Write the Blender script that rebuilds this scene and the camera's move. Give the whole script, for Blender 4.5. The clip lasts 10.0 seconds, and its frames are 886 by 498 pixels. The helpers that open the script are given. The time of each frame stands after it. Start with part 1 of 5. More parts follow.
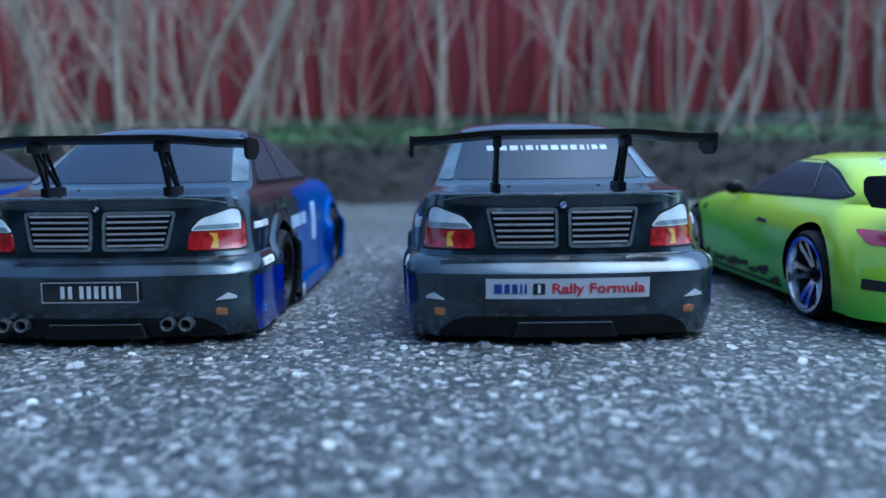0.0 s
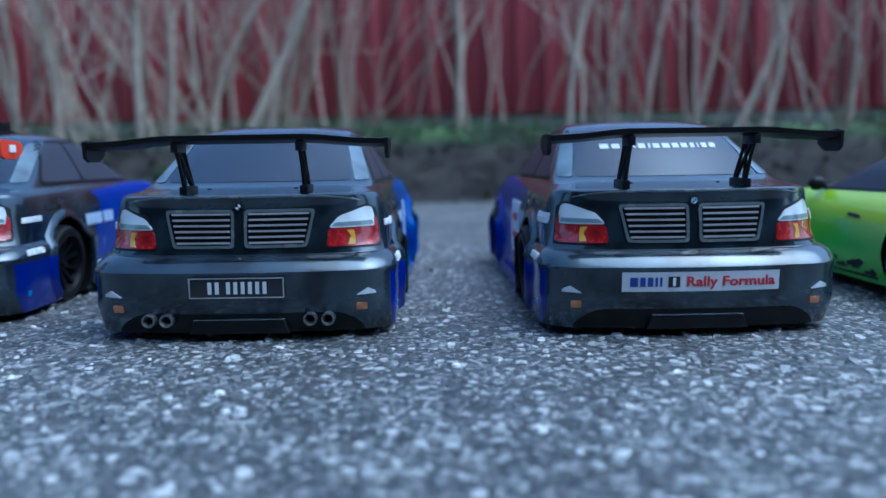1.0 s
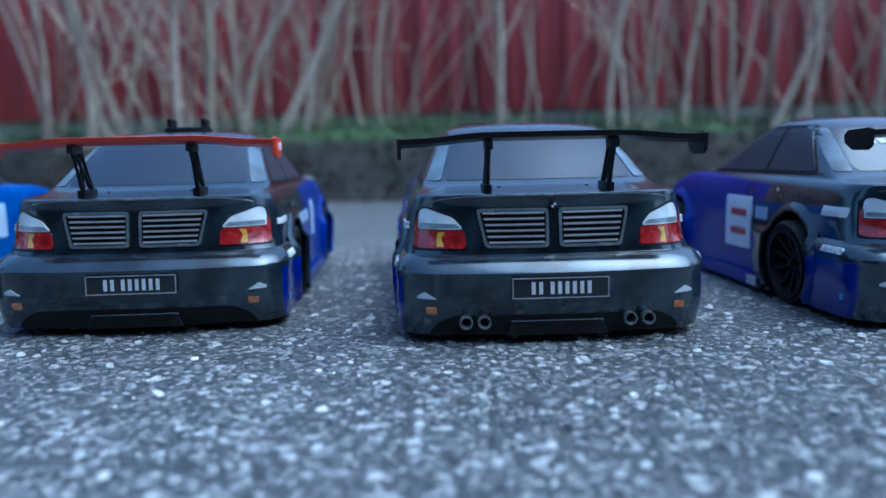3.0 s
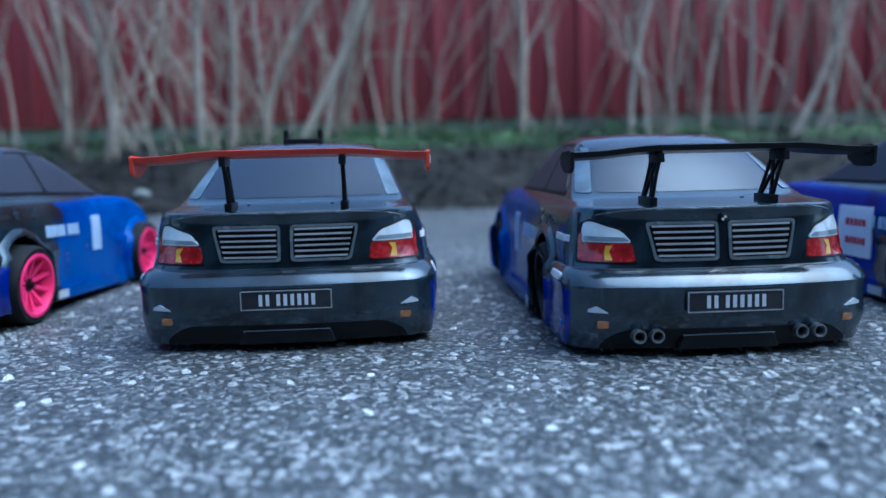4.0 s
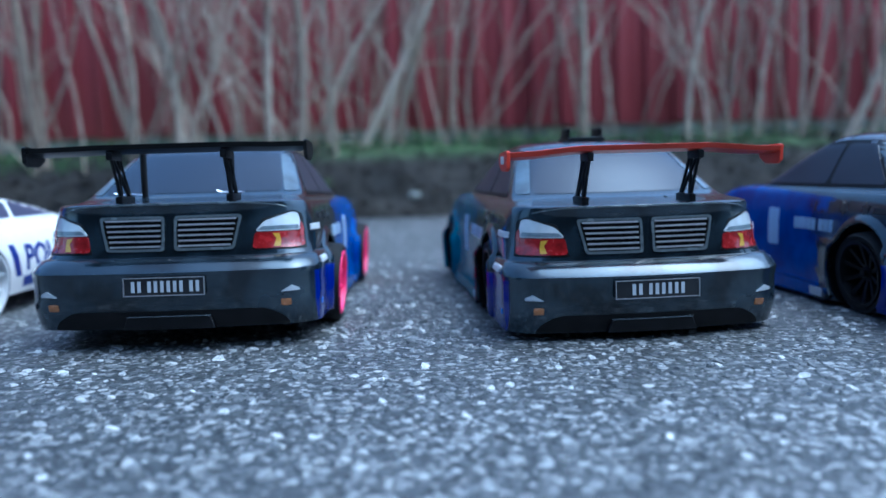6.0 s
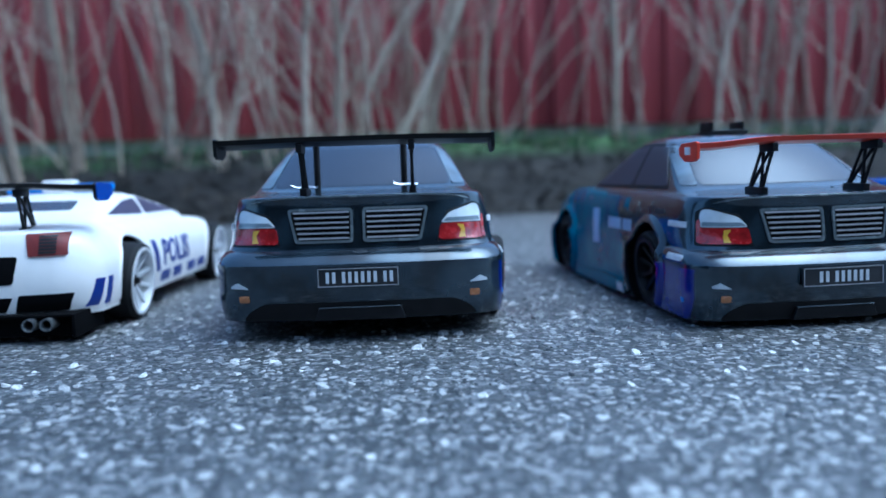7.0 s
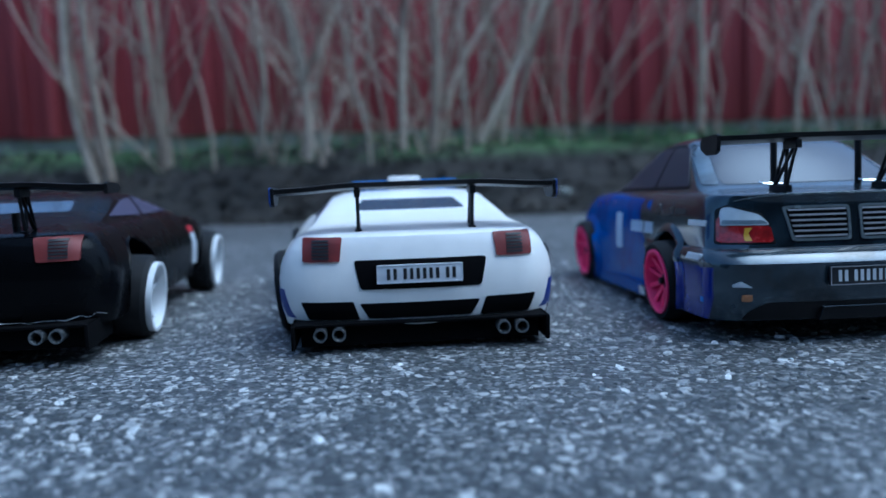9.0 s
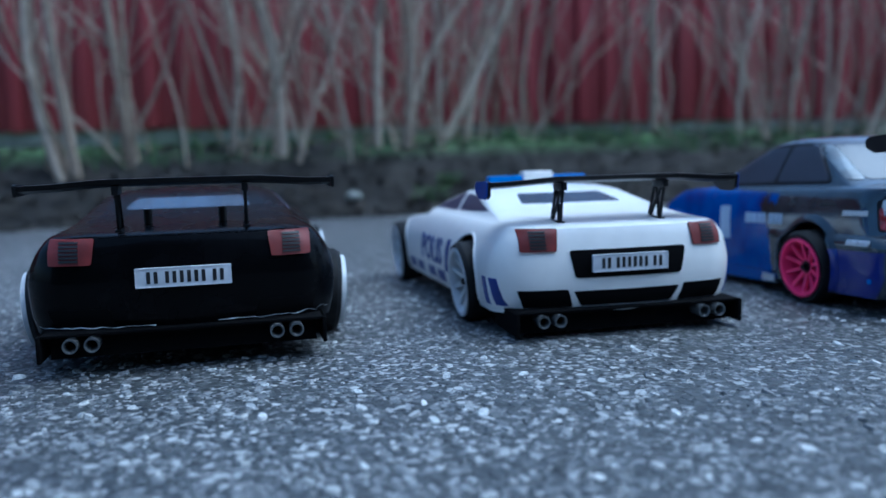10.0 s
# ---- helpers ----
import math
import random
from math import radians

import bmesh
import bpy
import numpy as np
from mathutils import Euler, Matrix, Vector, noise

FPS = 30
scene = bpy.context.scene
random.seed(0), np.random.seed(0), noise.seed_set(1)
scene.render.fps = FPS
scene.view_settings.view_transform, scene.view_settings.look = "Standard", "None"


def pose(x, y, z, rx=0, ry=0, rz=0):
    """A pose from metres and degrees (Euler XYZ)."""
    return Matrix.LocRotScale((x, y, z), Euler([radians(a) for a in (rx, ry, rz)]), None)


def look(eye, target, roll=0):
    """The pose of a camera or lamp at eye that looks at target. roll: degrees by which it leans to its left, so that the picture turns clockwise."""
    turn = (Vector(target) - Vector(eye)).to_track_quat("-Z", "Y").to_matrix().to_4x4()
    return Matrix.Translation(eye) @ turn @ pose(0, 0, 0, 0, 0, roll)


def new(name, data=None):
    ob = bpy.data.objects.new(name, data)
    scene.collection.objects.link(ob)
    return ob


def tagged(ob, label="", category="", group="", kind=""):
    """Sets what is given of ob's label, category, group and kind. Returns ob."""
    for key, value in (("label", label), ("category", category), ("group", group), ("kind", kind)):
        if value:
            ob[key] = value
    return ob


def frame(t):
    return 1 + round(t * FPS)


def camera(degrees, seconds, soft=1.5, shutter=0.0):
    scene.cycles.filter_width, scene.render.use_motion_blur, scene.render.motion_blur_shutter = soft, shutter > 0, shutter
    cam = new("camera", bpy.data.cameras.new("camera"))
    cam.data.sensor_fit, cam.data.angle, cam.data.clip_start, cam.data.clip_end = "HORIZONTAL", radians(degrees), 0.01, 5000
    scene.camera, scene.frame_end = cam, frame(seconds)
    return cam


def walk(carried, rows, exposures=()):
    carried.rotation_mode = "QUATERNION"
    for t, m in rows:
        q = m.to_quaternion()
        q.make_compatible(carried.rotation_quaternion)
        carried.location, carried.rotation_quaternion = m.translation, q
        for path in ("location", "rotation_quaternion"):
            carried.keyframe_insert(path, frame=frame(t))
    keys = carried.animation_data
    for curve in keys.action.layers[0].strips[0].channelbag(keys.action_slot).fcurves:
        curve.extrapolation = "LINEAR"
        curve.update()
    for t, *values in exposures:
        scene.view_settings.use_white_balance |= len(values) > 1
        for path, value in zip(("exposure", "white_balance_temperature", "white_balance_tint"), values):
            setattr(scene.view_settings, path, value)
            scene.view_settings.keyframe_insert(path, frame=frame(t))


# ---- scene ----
cam = camera(58.2, 10.0, soft=1.5, shutter=0.0)
cam.data.dof.use_dof = True
cam.data.dof.focus_distance = 0.52
cam.data.dof.aperture_fstop = 4.0
# seconds, eye, target, roll
PATH = [
    (0, (0.044, -0.046, 0.119), (-0.113, 1.934, -0.118), -0.7),
    (0.5, (0.001, -0.057, 0.12), (-0.142, 1.923, -0.118), -0.7),
    (1, (-0.049, -0.068, 0.119), (-0.175, 1.913, -0.118), -0.9),
    (1.5, (-0.109, -0.079, 0.118), (-0.215, 1.903, -0.127), -1.1),
    (2, (-0.159, -0.076, 0.111), (-0.247, 1.907, -0.136), -1.1),
    (3.5, (-0.333, -0.064, 0.129), (-0.351, 1.92, -0.119), -1.3),
    (4, (-0.39, -0.063, 0.13), (-0.39, 1.923, -0.104), -1.3),
    (4.5, (-0.45, -0.065, 0.126), (-0.438, 1.922, -0.101), -1.4),
    (5, (-0.521, -0.074, 0.126), (-0.491, 1.913, -0.095), -1.6),
    (5.5, (-0.589, -0.077, 0.127), (-0.539, 1.911, -0.088), -1.6),
    (7, (-0.803, -0.08, 0.122), (-0.703, 1.907, -0.082), -1.9),
    (7.5, (-0.871, -0.065, 0.123), (-0.752, 1.92, -0.083), -1.9),
    (8, (-0.96, -0.063, 0.116), (-0.829, 1.922, -0.09), -2.0),
    (8.5, (-1.068, -0.047, 0.121), (-0.914, 1.936, -0.091), -1.9),
    (9, (-1.178, -0.036, 0.133), (-0.983, 1.943, -0.082), -1.8),
    (9.5, (-1.303, -0.03, 0.134), (-1.004, 1.936, -0.085), -1.9),
    (10, (-1.416, -0.023, 0.137), (-0.951, 1.909, -0.09), -1.5),
]
walk(cam, [(t, look(eye, target, roll)) for t, eye, target, roll in PATH], [(0, 0.78, 4600, -3), (3.5, 0.80, 4600, -3), (5.0, 0.92, 4600, -3), (7.2, 0.90, 4600, -3), (8.0, 0.66, 4600, -3), (8.6, 0.44, 4600, -3), (10, 0.46, 4600, -3)])

# ---- light ----
world = bpy.data.worlds.new("overcast_sky")
scene.world = world
world.use_nodes = True
wn, wl = world.node_tree.nodes, world.node_tree.links
sky = wn.new("ShaderNodeTexSky")
sky.sky_type = "NISHITA"
sky.sun_disc = False
sky.sun_elevation = radians(65)
sky.sun_rotation = radians(100)
sky.air_density, sky.dust_density, sky.ozone_density = 1.0, 4.5, 2.0
wn["Background"].inputs["Strength"].default_value = 0.15
wl.new(sky.outputs["Color"], wn["Background"].inputs["Color"])
sun_data = bpy.data.lights.new("sun", "SUN")
sun_data.energy, sun_data.angle, sun_data.color = 1.05, radians(58), (0.84, 0.92, 1.0)
sun = new("sun", sun_data)
sun.matrix_world = look((2.2, -0.4, 4.5), (0, 0, 0))


# ---- materials ----
def nodes_of(m):
    m.use_nodes = True
    nt = m.node_tree
    return nt, nt.nodes["Principled BSDF"]


def ramp_node(nt, stops):
    r = nt.nodes.new("ShaderNodeValToRGB")
    els = r.color_ramp.elements
    while len(els) < len(stops):
        els.new(0.5)
    for e, (p, c) in zip(els, stops):
        e.position, e.color = p, (*c, 1)
    return r


def plain(name, col, rough=0.5, metal=0.0, coat=0.0, var=0.12, scale=60.0, bump=0.0, bump_scale=400.0, ior=1.5):
    """A surface with slight colour and gloss variation and fine relief."""
    m = bpy.data.materials.new(name)
    nt, b = nodes_of(m)
    tc = nt.nodes.new("ShaderNodeTexCoord")
    nz = nt.nodes.new("ShaderNodeTexNoise")
    nz.inputs["Scale"].default_value, nz.inputs["Detail"].default_value = scale, 5.0
    nt.links.new(tc.outputs["Object"], nz.inputs["Vector"])
    r = ramp_node(nt, [(0.3, [c * (1 - var) for c in col]), (0.7, [min(1, c * (1 + var)) for c in col])])
    nt.links.new(nz.outputs["Fac"], r.inputs["Fac"])
    nt.links.new(r.outputs["Color"], b.inputs["Base Color"])
    mr = nt.nodes.new("ShaderNodeMapRange")
    mr.inputs["To Min"].default_value, mr.inputs["To Max"].default_value = max(0.02, rough - 0.07), min(1, rough + 0.09)
    nt.links.new(nz.outputs["Fac"], mr.inputs["Value"])
    nt.links.new(mr.outputs["Result"], b.inputs["Roughness"])
    b.inputs["Metallic"].default_value, b.inputs["Coat Weight"].default_value, b.inputs["IOR"].default_value = metal, coat, ior
    b.inputs["Coat Roughness"].default_value = 0.06
    if bump:
        n2 = nt.nodes.new("ShaderNodeTexNoise")
        n2.inputs["Scale"].default_value, n2.inputs["Detail"].default_value = bump_scale, 3.0
        nt.links.new(tc.outputs["Object"], n2.inputs["Vector"])
        bp = nt.nodes.new("ShaderNodeBump")
        bp.inputs["Strength"].default_value, bp.inputs["Distance"].default_value = bump, 0.001
        nt.links.new(n2.outputs["Fac"], bp.inputs["Height"])
        nt.links.new(bp.outputs["Normal"], b.inputs["Normal"])
    return m


def smooth_mask(nt, socket, lo, hi):
    mr = nt.nodes.new("ShaderNodeMapRange")
    mr.interpolation_type = "SMOOTHSTEP"
    mr.inputs["From Min"].default_value, mr.inputs["From Max"].default_value = lo, hi
    nt.links.new(socket, mr.inputs["Value"])
    return mr.outputs["Result"]


def mul(nt, a, b, op="MULTIPLY"):
    n = nt.nodes.new("ShaderNodeMath")
    n.operation = op
    for i, s in enumerate((a, b)):
        if isinstance(s, (int, float)):
            n.inputs[i].default_value = s
        else:
            nt.links.new(s, n.inputs[i])
    return n.outputs[0]


def mixc(nt, fac, a, b):
    n = nt.nodes.new("ShaderNodeMix")
    n.data_type = "RGBA"
    for key, s in ((0, fac), (6, a), (7, b)):
        if isinstance(s, (tuple, list)):
            n.inputs[key].default_value = (*s, 1)
        elif isinstance(s, (int, float)):
            n.inputs[key].default_value = s
        else:
            nt.links.new(s, n.inputs[key])
    return n.outputs[2]


def shell_paint(name, blue, teal, corner, right=None):
    """Dark grey camouflage print that turns blue along the doors and at the low corners."""
    m = bpy.data.materials.new(name)
    nt, b = nodes_of(m)
    tc = nt.nodes.new("ShaderNodeTexCoord")
    sep = nt.nodes.new("ShaderNodeSeparateXYZ")
    nt.links.new(tc.outputs["Object"], sep.inputs[0])
    nz = nt.nodes.new("ShaderNodeTexNoise")
    nz.inputs["Scale"].default_value, nz.inputs["Detail"].default_value = 26, 4
    nt.links.new(tc.outputs["Object"], nz.inputs["Vector"])
    r = ramp_node(nt, [(0.40, (0.015, 0.022, 0.030)), (0.45, (0.028, 0.043, 0.058)), (0.62, (0.046, 0.067, 0.088))])
    nt.links.new(nz.outputs["Fac"], r.inputs["Fac"])
    y, z = sep.outputs["Y"], sep.outputs["Z"]
    ax = mul(nt, sep.outputs["X"], 0, "ABSOLUTE")
    wob = mul(nt, nz.outputs["Fac"], 0.10)
    door = mul(nt, smooth_mask(nt, mul(nt, y, wob, "ADD"), 0.212, 0.222), smooth_mask(nt, mul(nt, z, mul(nt, y, 0.05), "SUBTRACT"), 0.084, 0.080))
    low = mul(nt, smooth_mask(nt, y, 0.115, 0.095), mul(nt, smooth_mask(nt, ax, corner, corner + 0.0016), smooth_mask(nt, z, 0.0445, 0.0425)))
    r2 = ramp_node(nt, [(0.3, blue), (0.55, teal), (0.8, blue)])
    nt.links.new(nz.outputs["Fac"], r2.inputs["Fac"])
    side = r2.outputs["Color"]
    if right:
        side = mixc(nt, smooth_mask(nt, sep.outputs["X"], -0.002, 0.002), side, right)
    col = mixc(nt, door, r.outputs["Color"], side)
    col = mixc(nt, low, col, (0.005, 0.014, 0.19))
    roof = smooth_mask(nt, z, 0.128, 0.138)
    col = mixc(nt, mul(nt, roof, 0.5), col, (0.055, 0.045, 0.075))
    nt.links.new(col, b.inputs["Base Color"])
    mr = nt.nodes.new("ShaderNodeMapRange")
    mr.inputs["To Min"].default_value, mr.inputs["To Max"].default_value = 0.22, 0.30
    nt.links.new(nz.outputs["Fac"], mr.inputs["Value"])
    nt.links.new(mr.outputs["Result"], b.inputs["Roughness"])
    b.inputs["Coat Roughness"].default_value, b.inputs["Coat IOR"].default_value = 0.11, 1.55
    nt.links.new(mul(nt, mul(nt, 1.0, mul(nt, door, 0.7), "SUBTRACT"), 0.9), b.inputs["Coat Weight"])
    nt.links.new(mul(nt, mul(nt, 1.0, mul(nt, door, low, "MAXIMUM"), "SUBTRACT"), 0.6), b.inputs["Metallic"])
    b.inputs["Specular IOR Level"].default_value = 0.15
    return m


def green_paint():
    m = bpy.data.materials.new("green_yellow_paint")
    nt, b = nodes_of(m)
    tc = nt.nodes.new("ShaderNodeTexCoord")
    sep = nt.nodes.new("ShaderNodeSeparateXYZ")
    nt.links.new(tc.outputs["Object"], sep.inputs[0])
    nz = nt.nodes.new("ShaderNodeTexNoise")
    nz.inputs["Scale"].default_value = 9
    nt.links.new(tc.outputs["Object"], nz.inputs["Vector"])
    h = mul(nt, sep.outputs["Z"], mul(nt, nz.outputs["Fac"], 0.05), "ADD")
    g = smooth_mask(nt, mul(nt, h, mul(nt, sep.outputs["Y"], 0.20), "SUBTRACT"), 0.018, 0.080)
    col = mixc(nt, g, (0.13, 0.60, 0.02), (0.52, 0.68, 0.02))
    nt.links.new(col, b.inputs["Base Color"])
    b.inputs["Roughness"].default_value, b.inputs["Coat Weight"].default_value, b.inputs["Coat Roughness"].default_value = 0.3, 0.8, 0.06
    return m


def asphalt_mat():
    m = bpy.data.materials.new("worn_asphalt")
    nt, b = nodes_of(m)
    tc = nt.nodes.new("ShaderNodeTexCoord")
    v = nt.nodes.new("ShaderNodeTexVoronoi")
    v.inputs["Scale"].default_value = 150
    v2 = nt.nodes.new("ShaderNodeTexVoronoi")
    v2.inputs["Scale"].default_value = 330
    big = nt.nodes.new("ShaderNodeTexNoise")
    big.inputs["Scale"].default_value, big.inputs["Detail"].default_value = 2.5, 6
    fine = nt.nodes.new("ShaderNodeTexNoise")
    fine.inputs["Scale"].default_value, fine.inputs["Detail"].default_value = 90, 6
    for n in (v, v2, big, fine):
        nt.links.new(tc.outputs["Object"], n.inputs["Vector"])
    s1 = nt.nodes.new("ShaderNodeSeparateColor")
    nt.links.new(v.outputs["Color"], s1.inputs[0])
    s2 = nt.nodes.new("ShaderNodeSeparateColor")
    nt.links.new(v2.outputs["Color"], s2.inputs[0])
    stone = ramp_node(nt, [(0.0, (0.035, 0.038, 0.040)), (0.55, (0.085, 0.089, 0.093)), (0.80, (0.16, 0.165, 0.17)), (0.93, (0.42, 0.42, 0.41))])
    nt.links.new(s1.outputs[0], stone.inputs["Fac"])
    grit = ramp_node(nt, [(0.0, (0.026, 0.028, 0.030)), (0.7, (0.068, 0.072, 0.076)), (0.95, (0.33, 0.33, 0.33))])
    nt.links.new(s2.outputs[1], grit.inputs["Fac"])
    edge = smooth_mask(nt, v.outputs["Distance"], 0.62, 0.45)
    pick = mul(nt, edge, smooth_mask(nt, fine.outputs["Fac"], 0.44, 0.54))
    col = mixc(nt, pick, grit.outputs["Color"], stone.outputs["Color"])
    dirt = ramp_node(nt, [(0.35, (0.75, 0.75, 0.75)), (0.65, (1.2, 1.2, 1.2))])
    nt.links.new(big.outputs["Fac"], dirt.inputs["Fac"])
    mm = nt.nodes.new("ShaderNodeMix")
    mm.data_type, mm.blend_type = "RGBA", "MULTIPLY"
    mm.inputs[0].default_value = 1.0
    nt.links.new(col, mm.inputs[6])
    nt.links.new(dirt.outputs["Color"], mm.inputs[7])
    nt.links.new(mm.outputs[2], b.inputs["Base Color"])
    b.inputs["Roughness"].default_value = 0.52
    hgt = mul(nt, mul(nt, edge, 0.6), mul(nt, fine.outputs["Fac"], 0.8), "ADD")
    bp = nt.nodes.new("ShaderNodeBump")
    bp.inputs["Strength"].default_value, bp.inputs["Distance"].default_value = 0.9, 0.0022
    nt.links.new(hgt, bp.inputs["Height"])
    nt.links.new(bp.outputs["Normal"], b.inputs["Normal"])
    return m


def island_mat(name, stops, rough=0.8, bump=0.0, bump_scale=60):
    """Colour varies from piece to piece."""
    m = bpy.data.materials.new(name)
    nt, b = nodes_of(m)
    g = nt.nodes.new("ShaderNodeNewGeometry")
    r = ramp_node(nt, stops)
    nt.links.new(g.outputs["Random Per Island"], r.inputs["Fac"])
    tc = nt.nodes.new("ShaderNodeTexCoord")
    nz = nt.nodes.new("ShaderNodeTexNoise")
    nz.inputs["Scale"].default_value, nz.inputs["Detail"].default_value = bump_scale, 5
    nt.links.new(tc.outputs["Object"], nz.inputs["Vector"])
    shade = ramp_node(nt, [(0.3, (0.7, 0.7, 0.7)), (0.7, (1.2, 1.2, 1.2))])
    nt.links.new(nz.outputs["Fac"], shade.inputs["Fac"])
    mm = nt.nodes.new("ShaderNodeMix")
    mm.data_type, mm.blend_type = "RGBA", "MULTIPLY"
    mm.inputs[0].default_value = 1.0
    nt.links.new(r.outputs["Color"], mm.inputs[6])
    nt.links.new(shade.outputs["Color"], mm.inputs[7])
    nt.links.new(mm.outputs[2], b.inputs["Base Color"])
    b.inputs["Roughness"].default_value = rough
    if bump:
        bp = nt.nodes.new("ShaderNodeBump")
        bp.inputs["Strength"].default_value, bp.inputs["Distance"].default_value = bump, 0.004
        nt.links.new(nz.outputs["Fac"], bp.inputs["Height"])
        nt.links.new(bp.outputs["Normal"], b.inputs["Normal"])
    return m


def board_mat():
    m = bpy.data.materials.new("weathered_red_paint")
    nt, b = nodes_of(m)
    tc = nt.nodes.new("ShaderNodeTexCoord")
    oi = nt.nodes.new("ShaderNodeObjectInfo")
    mp = nt.nodes.new("ShaderNodeMapping")
    mp.inputs["Scale"].default_value = (30, 30, 1.6)
    nt.links.new(tc.outputs["Object"], mp.inputs["Vector"])
    nz = nt.nodes.new("ShaderNodeTexNoise")
    nz.inputs["Scale"].default_value, nz.inputs["Detail"].default_value = 1.0, 6
    nt.links.new(mp.outputs["Vector"], nz.inputs["Vector"])
    r = ramp_node(nt, [(0.25, (0.18, 0.025, 0.031)), (0.55, (0.32, 0.043, 0.052)), (0.85, (0.40, 0.084, 0.088))])
    f = mul(nt, mul(nt, nz.outputs["Fac"], 0.7), mul(nt, oi.outputs["Random"], 0.35), "ADD")
    nt.links.new(f, r.inputs["Fac"])
    nt.links.new(r.outputs["Color"], b.inputs["Base Color"])
    b.inputs["Roughness"].default_value = 0.6
    bp = nt.nodes.new("ShaderNodeBump")
    bp.inputs["Strength"].default_value, bp.inputs["Distance"].default_value = 0.4, 0.003
    nt.links.new(nz.outputs["Fac"], bp.inputs["Height"])
    nt.links.new(bp.outputs["Normal"], b.inputs["Normal"])
    return m


def soil_mat():
    m = bpy.data.materials.new("dark_soil")
    nt, b = nodes_of(m)
    tc = nt.nodes.new("ShaderNodeTexCoord")
    nz = nt.nodes.new("ShaderNodeTexNoise")
    nz.inputs["Scale"].default_value, nz.inputs["Detail"].default_value = 9, 8
    n2 = nt.nodes.new("ShaderNodeTexNoise")
    n2.inputs["Scale"].default_value, n2.inputs["Detail"].default_value = 3, 4
    sep = nt.nodes.new("ShaderNodeSeparateXYZ")
    for n in (nz, n2):
        nt.links.new(tc.outputs["Object"], n.inputs["Vector"])
    r = ramp_node(nt, [(0.3, (0.009, 0.008, 0.0065)), (0.55, (0.020, 0.017, 0.014)), (0.8, (0.046, 0.040, 0.032))])
    nt.links.new(nz.outputs["Fac"], r.inputs["Fac"])
    nt.links.new(tc.outputs["Object"], sep.inputs[0])
    moss = mul(nt, smooth_mask(nt, sep.outputs["Z"], 0.13, 0.20), smooth_mask(nt, n2.outputs["Fac"], 0.42, 0.56))
    col = mixc(nt, moss, r.outputs["Color"], (0.085, 0.155, 0.05))
    nt.links.new(col, b.inputs["Base Color"])
    b.inputs["Roughness"].default_value = 0.95
    bp = nt.nodes.new("ShaderNodeBump")
    bp.inputs["Strength"].default_value, bp.inputs["Distance"].default_value = 1.0, 0.02
    nt.links.new(nz.outputs["Fac"], bp.inputs["Height"])
    nt.links.new(bp.outputs["Normal"], b.inputs["Normal"])
    return m


